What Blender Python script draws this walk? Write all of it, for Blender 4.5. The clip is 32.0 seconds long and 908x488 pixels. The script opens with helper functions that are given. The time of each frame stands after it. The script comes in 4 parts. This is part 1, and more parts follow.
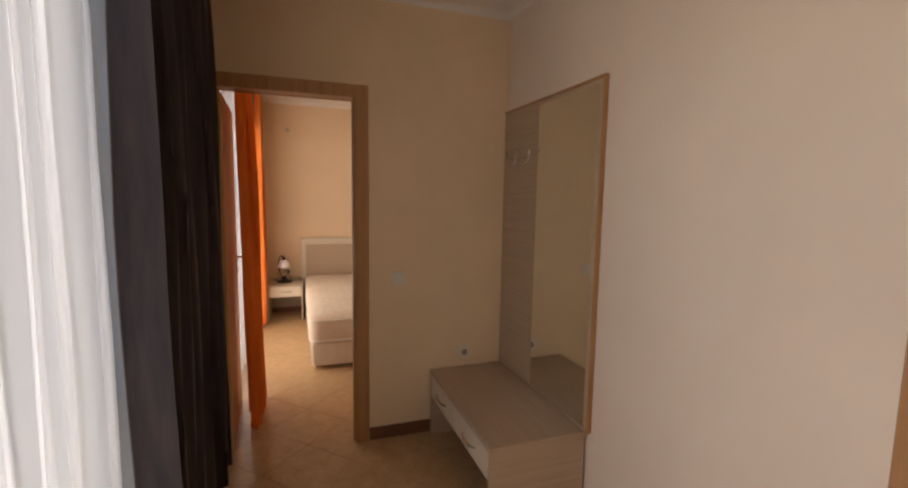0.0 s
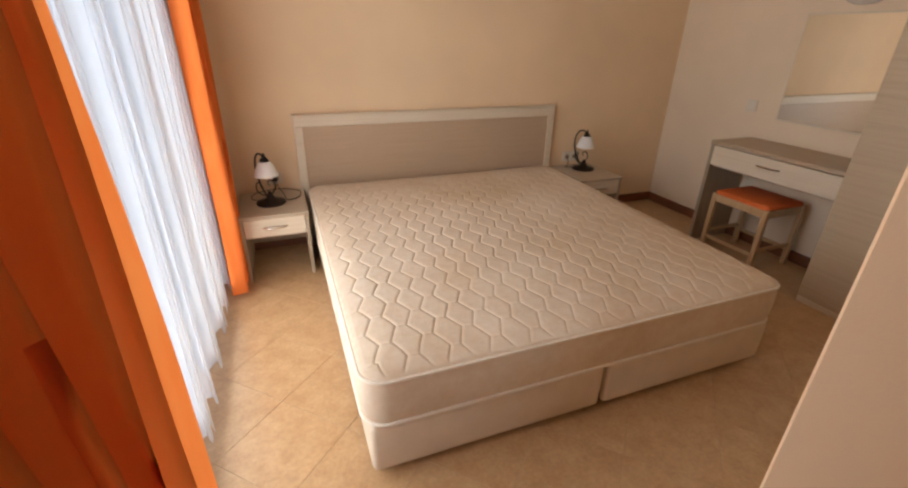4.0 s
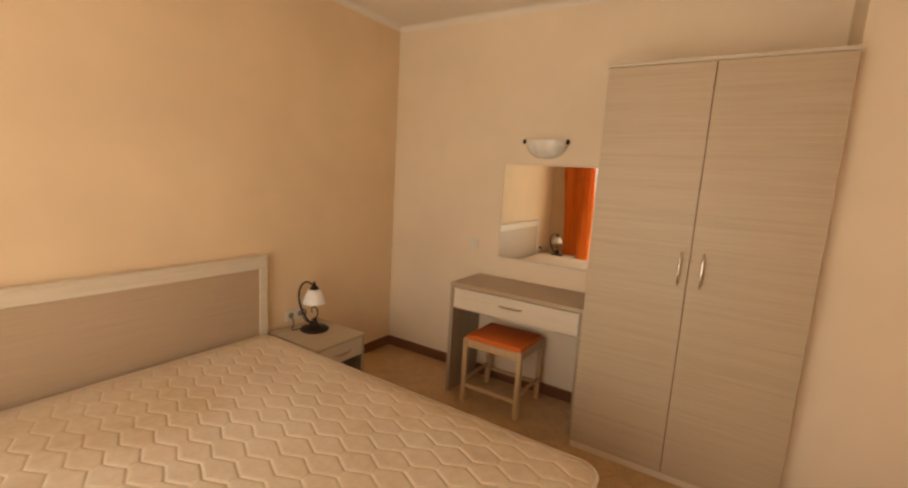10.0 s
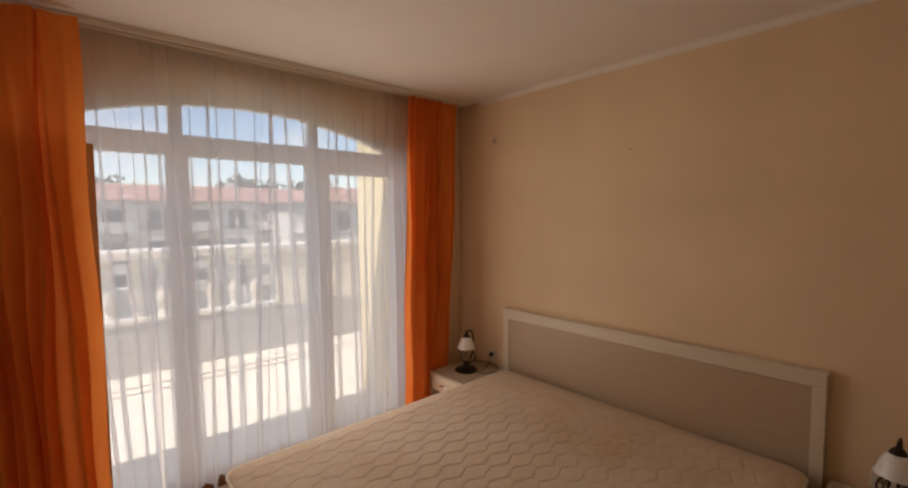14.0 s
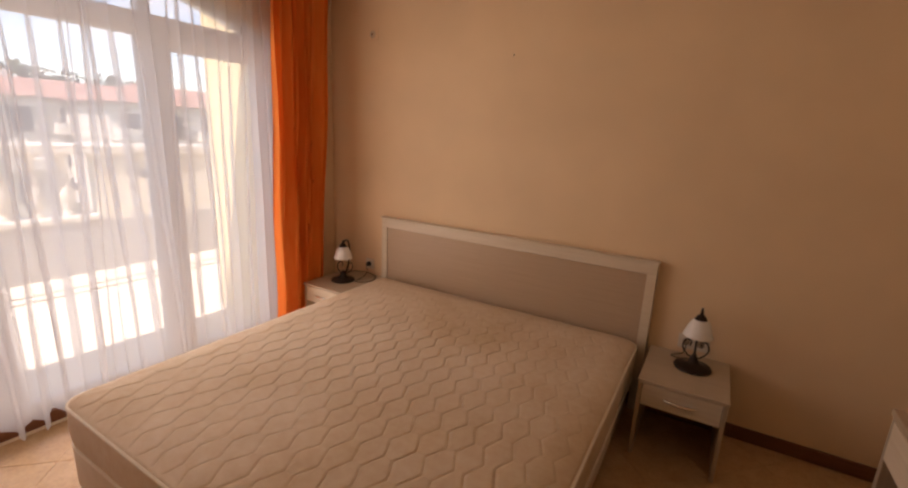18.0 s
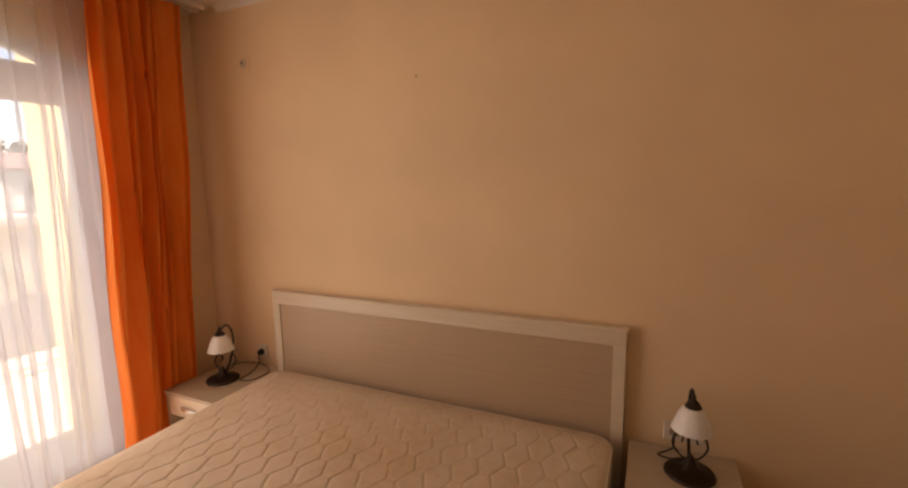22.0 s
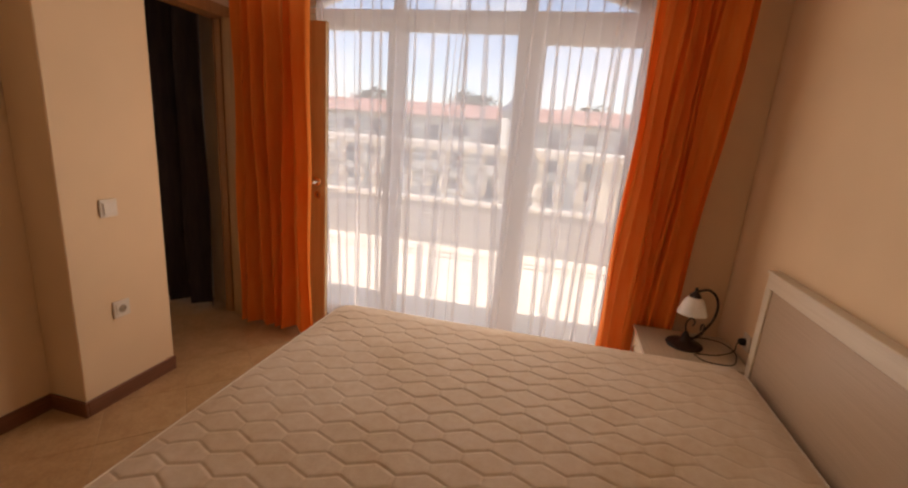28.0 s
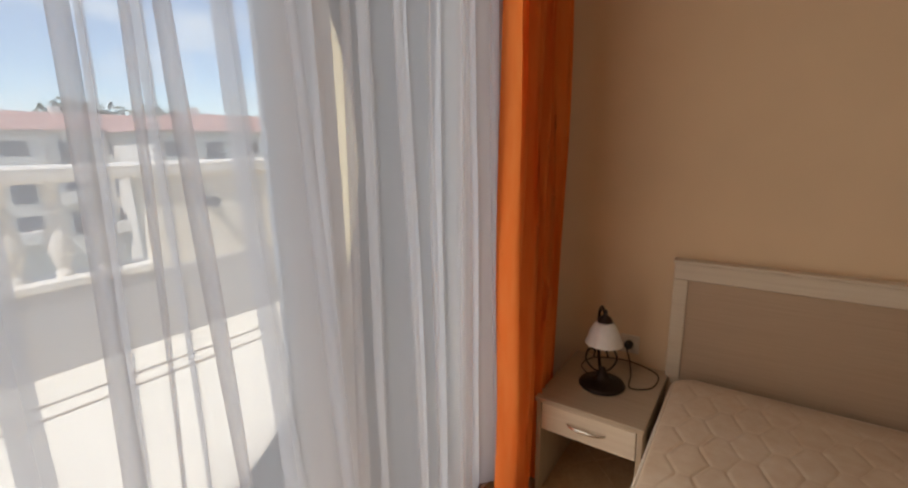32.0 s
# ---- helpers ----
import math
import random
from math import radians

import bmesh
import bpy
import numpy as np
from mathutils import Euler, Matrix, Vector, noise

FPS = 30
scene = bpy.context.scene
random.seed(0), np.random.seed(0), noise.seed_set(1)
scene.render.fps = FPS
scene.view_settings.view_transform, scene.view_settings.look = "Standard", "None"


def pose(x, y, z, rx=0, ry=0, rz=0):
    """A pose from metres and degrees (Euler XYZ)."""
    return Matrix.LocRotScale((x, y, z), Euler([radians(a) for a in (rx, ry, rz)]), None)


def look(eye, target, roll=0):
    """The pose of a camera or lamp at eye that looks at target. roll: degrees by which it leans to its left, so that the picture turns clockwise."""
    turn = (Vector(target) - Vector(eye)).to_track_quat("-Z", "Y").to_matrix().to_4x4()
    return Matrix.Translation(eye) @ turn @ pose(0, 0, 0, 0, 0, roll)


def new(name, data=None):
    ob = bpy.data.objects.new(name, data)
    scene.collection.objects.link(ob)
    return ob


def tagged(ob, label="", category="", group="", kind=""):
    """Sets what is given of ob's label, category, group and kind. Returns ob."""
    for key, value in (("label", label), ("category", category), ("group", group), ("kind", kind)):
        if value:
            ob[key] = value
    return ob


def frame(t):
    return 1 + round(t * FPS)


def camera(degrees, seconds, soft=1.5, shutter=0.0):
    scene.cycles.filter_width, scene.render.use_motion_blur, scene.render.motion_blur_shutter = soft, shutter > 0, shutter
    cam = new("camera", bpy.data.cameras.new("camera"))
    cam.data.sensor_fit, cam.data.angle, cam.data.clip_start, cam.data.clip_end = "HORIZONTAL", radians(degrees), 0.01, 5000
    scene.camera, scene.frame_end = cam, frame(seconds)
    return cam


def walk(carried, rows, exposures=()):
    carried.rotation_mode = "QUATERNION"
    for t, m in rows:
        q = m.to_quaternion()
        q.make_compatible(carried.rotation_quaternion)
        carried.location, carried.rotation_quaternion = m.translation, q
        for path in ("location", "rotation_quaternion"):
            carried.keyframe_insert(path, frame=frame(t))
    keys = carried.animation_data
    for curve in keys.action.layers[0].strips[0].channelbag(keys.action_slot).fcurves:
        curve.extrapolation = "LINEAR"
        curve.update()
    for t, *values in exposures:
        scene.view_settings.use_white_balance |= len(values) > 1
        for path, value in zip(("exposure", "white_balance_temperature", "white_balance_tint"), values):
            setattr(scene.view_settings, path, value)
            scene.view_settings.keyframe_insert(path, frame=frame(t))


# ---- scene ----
cam = camera(91.2, 32.0, 2.3)
PATH = [
    (0, (0.869, -5.832, 1.467), (1.524, -3.954, 1.253), 1.0),
    (0.5, (0.888, -5.428, 1.432), (1.345, -3.529, 1.003), -0.8),
    (1, (0.874, -4.885, 1.385), (1.088, -2.965, 0.866), 1.3),
    (1.5, (0.818, -4.353, 1.358), (0.932, -2.435, 0.802), 3.2),
    (2, (0.778, -3.88, 1.362), (0.885, -1.967, 0.789), 2.6),
    (2.5, (0.787, -3.526, 1.377), (0.888, -1.618, 0.785), 1.6),
    (4.5, (0.808, -3.084, 1.414), (1.662, -1.498, 0.545), 3.5),
    (5, (0.79, -3.022, 1.453), (1.786, -1.379, 0.895), 3.8),
    (5.5, (0.779, -3.07, 1.525), (1.787, -1.351, 1.355), 2.9),
    (6, (0.762, -3.066, 1.563), (1.776, -1.342, 1.564), 2.0),
    (6.5, (0.768, -3.047, 1.562), (1.889, -1.39, 1.561), 2.1),
    (7, (0.787, -3.005, 1.558), (2.093, -1.493, 1.468), 2.0),
    (7.5, (0.82, -2.914, 1.536), (2.264, -1.572, 1.198), 1.3),
    (8, (0.858, -2.795, 1.526), (2.191, -1.609, 0.622), -1.4),
    (8.5, (0.839, -2.714, 1.487), (2.032, -1.638, 0.297), -0.7),
    (9, (0.92, -2.648, 1.486), (2.332, -1.4, 0.815), -0.7),
    (9.5, (1.082, -2.526, 1.477), (2.58, -1.243, 1.146), 2.4),
    (10, (1.225, -2.379, 1.45), (2.898, -1.325, 1.15), 3.5),
    (10.5, (1.511, -2.447, 1.437), (3.178, -1.389, 1.118), 2.5),
    (11, (1.772, -2.512, 1.459), (3.214, -1.183, 1.065), 1.3),
    (11.5, (2.192, -2.546, 1.488), (3.377, -0.997, 1.044), 3.5),
    (12, (2.620, -2.555, 1.495), (3.313, -0.742, 1.009), 3.5),
    (12.5, (2.841, -2.527, 1.509), (2.769, -0.606, 0.954), 2.5),
    (13, (2.911, -2.517, 1.579), (2.367, -0.646, 1.128), 2.5),
    (13.5, (3.11, -2.522, 1.605), (2.04, -0.86, 1.302), 2.4),
    (14, (3.199, -2.61, 1.64), (1.705, -1.287, 1.511), -0.4),
    (14.5, (3.112, -2.818, 1.587), (1.449, -1.706, 1.581), 0.4),
    (15, (3.029, -2.864, 1.541), (1.382, -1.803, 1.142), 0.7),
    (15.5, (3.004, -2.778, 1.471), (1.582, -1.827, 0.435), 0.3),
    (17.5, (3.148, -2.683, 1.528), (1.871, -1.214, 1.07), 0.6),
    (18, (3.067, -2.652, 1.532), (2.081, -0.976, 1.065), 2.7),
    (18.5, (2.935, -2.63, 1.449), (2.313, -0.871, 0.729), -0.3),
    (19, (2.618, -2.656, 1.405), (2.172, -1.128, 0.195), 0.0),
    (19.5, (2.526, -2.61, 1.44), (2.13, -0.966, 0.373), -0.5),
    (20, (2.397, -2.65, 1.529), (2.231, -0.706, 1.094), -1.1),
    (20.5, (2.386, -2.665, 1.595), (2.397, -0.666, 1.511), -1.1),
    (21, (2.501, -2.572, 1.575), (2.471, -0.577, 1.438), -1.1),
    (21.5, (2.843, -2.279, 1.531), (2.513, -0.317, 1.329), -1.0),
    (22, (2.919, -1.949, 1.531), (2.11, -0.14, 1.255), -1.0),
    (22.5, (3.058, -1.537, 1.521), (1.797, -0.011, 1.234), -2.7),
    (23, (3.126, -1.126, 1.531), (1.518, 0.025, 1.237), -0.4),
    (23.5, (3.161, -0.857, 1.615), (1.314, -0.187, 1.24), 3.0),
    (24, (3.205, -0.502, 1.482), (1.245, -0.729, 1.156), 2.9),
    (24.5, (3.343, -0.467, 1.497), (1.508, -1.191, 1.165), 1.6),
    (25, (3.463, -0.533, 1.536), (1.735, -1.488, 1.219), 1.9),
    (25.5, (3.526, -0.51, 1.568), (1.974, -1.757, 1.385), 1.6),
    (27.5, (3.45, -0.827, 1.376), (1.665, -1.586, 0.89), 3.7),
    (28, (3.058, -0.975, 1.395), (1.168, -1.421, 0.916), 4.4),
    (28.5, (2.845, -1.279, 1.407), (0.91, -1.412, 0.92), 3.7),
    (29, (2.77, -1.673, 1.412), (0.802, -1.559, 1.075), 2.6),
    (29.5, (2.586, -1.97, 1.458), (0.633, -1.612, 1.213), 1.3),
    (30, (2.415, -2.156, 1.414), (0.54, -1.499, 1.181), 1.7),
    (30.5, (2.111, -2.23, 1.458), (0.395, -1.248, 1.151), 0.7),
    (31, (1.737, -2.186, 1.467), (0.124, -1.053, 1.13), -2.0),
    (31.5, (1.397, -2.139, 1.423), (0.013, -0.746, 1.04), -2.3),
    (32, (1.13, -1.934, 1.365), (0.02, -0.326, 0.937), -1.0),
]
LIGHT = [(0, 2.26, 6650, 15), (1, 3.58, 6800, 10), (2, 3.6, 4300, 2), (4.5, 2.4, 6000, 9), (6, 2.37, 6450, 11), (7, 2.47, 7150, 13), (8.5, 2.62, 7300, 14),
         (10, 2.85, 7200, 8), (12, 3.02, 7500, 6), (13, 2.15, 7600, 18), (14, 1.55, 6600, 15), (15, 1.9, 6800, 19), (18, 1.98, 7050, 24), (19, 2.45, 6850, 22),
         (20, 2.42, 6650, 18), (21, 2.35, 7400, 15), (22, 2.12, 7500, 23), (23, 1.75, 7100, 22), (24, 1.78, 7250, 23), (25, 1.95, 7700, 25), (28, 1.83, 7100, 22),
         (29, 1.74, 6800, 20), (30, 1.90, 6600, 15), (31, 1.40, 6400, 11), (32, 1.40, 6200, 11)]
walk(cam, [(t, look(eye, target, roll)) for t, eye, target, roll in PATH], LIGHT)

# ---------------------------------------------------------------- light
world = bpy.data.worlds.new("world")
scene.world = world
world.use_nodes = True
wn = world.node_tree.nodes
wl = world.node_tree.links
SUN_DIR = Vector((0.19, -0.62, 0.93)).normalized()
sky = wn.new("ShaderNodeTexSky")
sky.sky_type = "NISHITA"
sky.sun_disc = False
sky.dust_density = 0.3
sky.ozone_density = 1.1
sky.sun_elevation = math.asin(SUN_DIR.z)
sky.sun_rotation = math.atan2(SUN_DIR.x, SUN_DIR.y)
# thin summer clouds
wco = wn.new("ShaderNodeTexCoord")
wmap = wn.new("ShaderNodeMapping")
wmap.inputs["Scale"].default_value = (2.2, 2.2, 6.0)
wnoise = wn.new("ShaderNodeTexNoise")
wnoise.inputs["Scale"].default_value = 2.6
wnoise.inputs["Detail"].default_value = 6
wramp = wn.new("ShaderNodeMapRange")
wramp.inputs["From Min"].default_value = 0.46
wramp.inputs["From Max"].default_value = 0.72
wramp.inputs["To Min"].default_value = 0.06
wramp.inputs["To Max"].default_value = 0.85
wmix = wn.new("ShaderNodeMix")
wmix.data_type = "RGBA"
wmix.inputs[7].default_value = (5.2, 5.7, 6.0, 1)
wl.new(wco.outputs["Generated"], wmap.inputs["Vector"])
wl.new(wmap.outputs["Vector"], wnoise.inputs["Vector"])
wl.new(wnoise.outputs["Fac"], wramp.inputs["Value"])
wl.new(wramp.outputs["Result"], wmix.inputs["Factor"])
wl.new(sky.outputs["Color"], wmix.inputs[6])
wl.new(wmix.outputs[2], wn["Background"].inputs["Color"])
wn["Background"].inputs["Strength"].default_value = 0.078

sun = new("sun", bpy.data.lights.new("sun", "SUN"))
sun.data.energy = 2.2
sun.data.angle = radians(0.53)
sun.data.color = (1.0, 0.98, 0.95)
sun.matrix_world = look(SUN_DIR * 30, (0, 0, 0))


def sky_lamp(name, x, y0, y1, z0, z1, watts, colour=(1.0, 0.87, 0.715)):
    """Stands in for the sky's and terrace's light in a window opening."""
    d = bpy.data.lights.new(name, "AREA")
    d.shape, d.size, d.size_y = "RECTANGLE", y1 - y0, z1 - z0
    d.energy, d.color = watts, colour
    ob = new(name, d)
    c = (x, (y0 + y1) / 2, (z0 + z1) / 2)
    ob.matrix_world = look(c, (c[0] + 1, c[1], c[2]))


sky_lamp("window_light", 0.43, -2.43, -0.67, 0.10, 2.14, 3.9)
sky_lamp("window_sky_light", 0.312, -2.80, -0.58, 0.06, 2.08, 1.8, (0.97, 0.98, 1.0))
sky_lamp("hall_window_light", 0.312, -6.5, -4.48, 0.10, 2.25, 2.7, (1.0, 0.94, 0.87))


# ---------------------------------------------------------------- materials
def nodes_of(name):
    m = bpy.data.materials.new(name)
    m.use_nodes = True
    nt = m.node_tree
    return m, nt.nodes, nt.links, nt.nodes["Principled BSDF"]


def tex_coords(n, l, scale=(1, 1, 1), rot=(0, 0, 0), coords="Object"):
    c = n.new("ShaderNodeTexCoord")
    mp = n.new("ShaderNodeMapping")
    mp.inputs["Scale"].default_value = scale
    mp.inputs["Rotation"].default_value = rot
    l.new(c.outputs[coords], mp.inputs["Vector"])
    return mp.outputs["Vector"]


def noise_of(n, l, vec, scale, detail=4.0, rough=0.55):
    t = n.new("ShaderNodeTexNoise")
    t.inputs["Scale"].default_value = scale
    t.inputs["Detail"].default_value = detail
    t.inputs["Roughness"].default_value = rough
    l.new(vec, t.inputs["Vector"])
    return t.outputs["Fac"]


def ramp_of(n, l, fac, stops):
    r = n.new("ShaderNodeValToRGB")
    e = r.color_ramp.elements
    while len(e) < len(stops):
        e.new(0.5)
    for k, (p, c) in zip(e, stops):
        k.position, k.color = p, (*c, 1)
    l.new(fac, r.inputs["Fac"])
    return r.outputs["Color"]


def mix_of(n, l, fac, a, b, mode="MIX"):
    x = n.new("ShaderNodeMix")
    x.data_type = "RGBA"
    x.blend_type = mode
    for sock, v in ((0, fac), (6, a), (7, b)):
        if isinstance(v, (int, float)):
            x.inputs[sock].default_value = v
        elif isinstance(v, tuple):
            x.inputs[sock].default_value = (*v, 1)
        else:
            l.new(v, x.inputs[sock])
    return x.outputs[2]


def bump_of(n, l, bsdf, height, strength=0.2, dist=0.002):
    b = n.new("ShaderNodeBump")
    b.inputs["Strength"].default_value = strength
    b.inputs["Distance"].default_value = dist
    l.new(height, b.inputs["Height"])
    l.new(b.outputs["Normal"], bsdf.inputs["Normal"])


def paint(name, colour, rough=0.75, mottle=0.06, grain=260.0, bump=0.12):
    """Emulsion on plaster: slow mottling, roller grain."""
    m, n, l, p = nodes_of(name)
    v = tex_coords(n, l)
    big = noise_of(n, l, v, 1.3, 3)
    small = noise_of(n, l, v, grain, 2)
    dark = tuple(c * (1 - mottle) for c in colour)
    light = tuple(min(1, c * (1 + mottle)) for c in colour)
    l.new(ramp_of(n, l, big, [(0.3, dark), (0.7, light)]), p.inputs["Base Color"])
    p.inputs["Roughness"].default_value = rough
    p.inputs["Specular IOR Level"].default_value = 0.25
    bump_of(n, l, p, small, bump, 0.0015)
    return m


def laminate(name, colours, stretch, rough=0.42, fine=1.0):
    """Streaked wood-effect board; stretch is small along the grain."""
    m, n, l, p = nodes_of(name)
    v = tex_coords(n, l, stretch)
    a = noise_of(n, l, v, 1.0, 5, 0.62)
    b = noise_of(n, l, v, 3.7, 3, 0.7)
    mixed = n.new("ShaderNodeMath")
    mixed.operation = "MULTIPLY_ADD"
    mixed.inputs[1].default_value = 0.45 * fine
    l.new(b, mixed.inputs[0])
    scaled = n.new("ShaderNodeMath")
    scaled.operation = "MULTIPLY"
    scaled.inputs[1].default_value = 1 - 0.45 * fine
    l.new(a, scaled.inputs[0])
    l.new(scaled.outputs[0], mixed.inputs[2])
    k = len(colours)
    col = ramp_of(n, l, mixed.outputs[0], [(0.30 + 0.4 * i / (k - 1), c) for i, c in enumerate(colours)])
    l.new(col, p.inputs["Base Color"])
    p.inputs["Roughness"].default_value = rough
    bump_of(n, l, p, mixed.outputs[0], 0.12, 0.0006)
    return m


def plain(name, colour, rough=0.5, metal=0.0, vary=0.05, scale=40.0, bump=0.0):
    m, n, l, p = nodes_of(name)
    v = tex_coords(n, l)
    f = noise_of(n, l, v, scale, 3)
    l.new(ramp_of(n, l, f, [(0.3, tuple(c * (1 - vary) for c in colour)), (0.7, tuple(min(1, c * (1 + vary)) for c in colour))]), p.inputs["Base Color"])
    p.inputs["Roughness"].default_value = rough
    p.inputs["Metallic"].default_value = metal
    if bump:
        bump_of(n, l, p, f, bump, 0.001)
    return m


def cloth(name, colour, dark, see=0.0, glow=0.5, weave=900.0, rough=0.85):
    """Woven curtain: part lets light through diffusely (glow), part is open weave (see)."""
    m, n, l, p = nodes_of(name)
    v = tex_coords(n, l)
    f = noise_of(n, l, tex_coords(n, l, (1, 1, 0.15)), 30, 3)
    col = ramp_of(n, l, f, [(0.3, dark), (0.7, colour)])
    l.new(col, p.inputs["Base Color"])
    p.inputs["Roughness"].default_value = rough
    p.inputs["Specular IOR Level"].default_value = 0.1
    bump_of(n, l, p, noise_of(n, l, v, weave, 2), 0.08, 0.0004)
    out = n["Material Output"]
    tr = n.new("ShaderNodeBsdfTranslucent")
    l.new(col, tr.inputs["Color"])
    ms = n.new("ShaderNodeMixShader")
    ms.inputs[0].default_value = glow
    l.new(p.outputs[0], ms.inputs[1])
    l.new(tr.outputs[0], ms.inputs[2])
    last = ms
    if see:
        tp = n.new("ShaderNodeBsdfTransparent")
        m2 = n.new("ShaderNodeMixShader")
        m2.inputs[0].default_value = see
        l.new(ms.outputs[0], m2.inputs[1])
        l.new(tp.outputs[0], m2.inputs[2])
        last = m2
    l.new(last.outputs[0], out.inputs["Surface"])
    return m


def tile_stone(name, base, base2):
    """Glazed beige floor tile, cloudy marbling, each tile a little different."""
    m, n, l, p = nodes_of(name)
    v = tex_coords(n, l)
    info = n.new("ShaderNodeObjectInfo")
    add = n.new("ShaderNodeVectorMath")
    add.operation = "ADD"
    sc = n.new("ShaderNodeVectorMath")
    sc.operation = "SCALE"
    sc.inputs[0].default_value = (37, 19, 7)
    l.new(info.outputs["Random"], sc.inputs["Scale"])
    l.new(v, add.inputs[0])
    l.new(sc.outputs[0], add.inputs[1])
    f = noise_of(n, l, add.outputs[0], 11, 7, 0.72)
    col = ramp_of(n, l, f, [(0.28, base2), (0.72, base)])
    g = noise_of(n, l, add.outputs[0], 70, 3)
    col = mix_of(n, l, 0.10, col, ramp_of(n, l, g, [(0.35, (0.2, 0.14, 0.09)), (0.6, (0.8, 0.72, 0.6))]), "OVERLAY")
    hsv = n.new("ShaderNodeHueSaturation")
    mr = n.new("ShaderNodeMapRange")
    mr.inputs["To Min"].default_value, mr.inputs["To Max"].default_value = 0.975, 1.02
    l.new(info.outputs["Random"], mr.inputs["Value"])
    l.new(mr.outputs[0], hsv.inputs["Value"])
    l.new(col, hsv.inputs["Color"])
    l.new(hsv.outputs[0], p.inputs["Base Color"])
    p.inputs["Roughness"].default_value = 0.30
    bump_of(n, l, p, f, 0.05, 0.001)
    return m


def glass_pane(name, tint=(1, 1, 1)):
    m, n, l, p = nodes_of(name)
    tp = n.new("ShaderNodeBsdfTransparent")
    tp.inputs["Color"].default_value = (*tint, 1)
    gl = n.new("ShaderNodeBsdfGlossy")
    gl.inputs["Roughness"].default_value = 0.02
    fr = n.new("ShaderNodeFresnel")
    fr.inputs["IOR"].default_value = 1.45
    ms = n.new("ShaderNodeMixShader")
    l.new(fr.outputs[0], ms.inputs[0])
    l.new(tp.outputs[0], ms.inputs[1])
    l.new(gl.outputs[0], ms.inputs[2])
    l.new(ms.outputs[0], n["Material Output"].inputs["Surface"])
    return m


def mirror_mat(name):
    m, n, l, p = nodes_of(name)
    p.inputs["Metallic"].default_value = 1.0
    p.inputs["Roughness"].default_value = 0.015
    p.inputs["Base Color"].default_value = (0.86, 0.88, 0.86, 1)
    return m


M = {}
M["wall"] = paint("wall_cream_paint", (0.82, 0.615, 0.395))
M["wall_pale"] = paint("pale_cream_paint", (0.83, 0.685, 0.51))
M["wall_hall"] = paint("hall_wall_paint", (0.82, 0.68, 0.545))
M["ceiling"] = paint("ceiling_white_paint", (0.82, 0.735, 0.64), mottle=0.03)
M["cornice"] = paint("cornice_paint", (0.82, 0.74, 0.64), mottle=0.02)
M["skirting"] = laminate("brown_skirting", [(0.12, 0.042, 0.018), (0.18, 0.068, 0.03), (0.22, 0.09, 0.042)], (2, 2, 60), 0.5)
M["ash"] = laminate("grey_ash_board_flat", [(0.42, 0.322, 0.21), (0.50, 0.39, 0.262), (0.555, 0.44, 0.305)], (1.0, 1.0, 52), 0.46)
M["ash_hall"] = laminate("brown_ash_board", [(0.41, 0.282, 0.182), (0.50, 0.36, 0.24), (0.55, 0.405, 0.275)], (0.9, 0.9, 62), 0.6)
M["ash_bench"] = laminate("brown_ash_board_top", [(0.40, 0.275, 0.178), (0.49, 0.35, 0.232), (0.55, 0.405, 0.28)], (140, 1.4, 140), 0.55)
M["ash_head"] = laminate("headboard_infill", [(0.43, 0.312, 0.205), (0.50, 0.368, 0.25), (0.55, 0.412, 0.288)], (2.0, 2.0, 230), 0.45)
M["ash_top"] = laminate("grey_ash_board_top", [(0.37, 0.274, 0.18), (0.46, 0.348, 0.233), (0.53, 0.412, 0.287)], (140, 1.4, 140), 0.46)
M["cream"] = laminate("cream_board", [(0.62, 0.52, 0.39), (0.70, 0.60, 0.46), (0.74, 0.65, 0.52)], (1.5, 1.5, 90), 0.45)
M["ns_side"] = laminate("nightstand_side", [(0.38, 0.295, 0.20), (0.47, 0.375, 0.265), (0.53, 0.43, 0.315)], (90, 90, 1.5), 0.45)
M["oak_door"] = laminate("oak_door_veneer", [(0.44, 0.26, 0.11), (0.56, 0.36, 0.17), (0.64, 0.43, 0.22)], (14, 14, 0.7), 0.42)
M["oak_trim"] = laminate("oak_casing", [(0.34, 0.158, 0.056), (0.45, 0.222, 0.082), (0.51, 0.272, 0.108)], (30, 30, 0.9), 0.45)
M["beech"] = laminate("beech_legs", [(0.46, 0.30, 0.15), (0.55, 0.375, 0.20), (0.61, 0.44, 0.26)], (60, 60, 1.5), 0.4)
M["tile"] = tile_stone("floor_tile", (0.60, 0.405, 0.22), (0.45, 0.275, 0.13))
M["grout"] = plain("floor_grout", (0.50, 0.345, 0.195), 0.9, vary=0.12, scale=25)
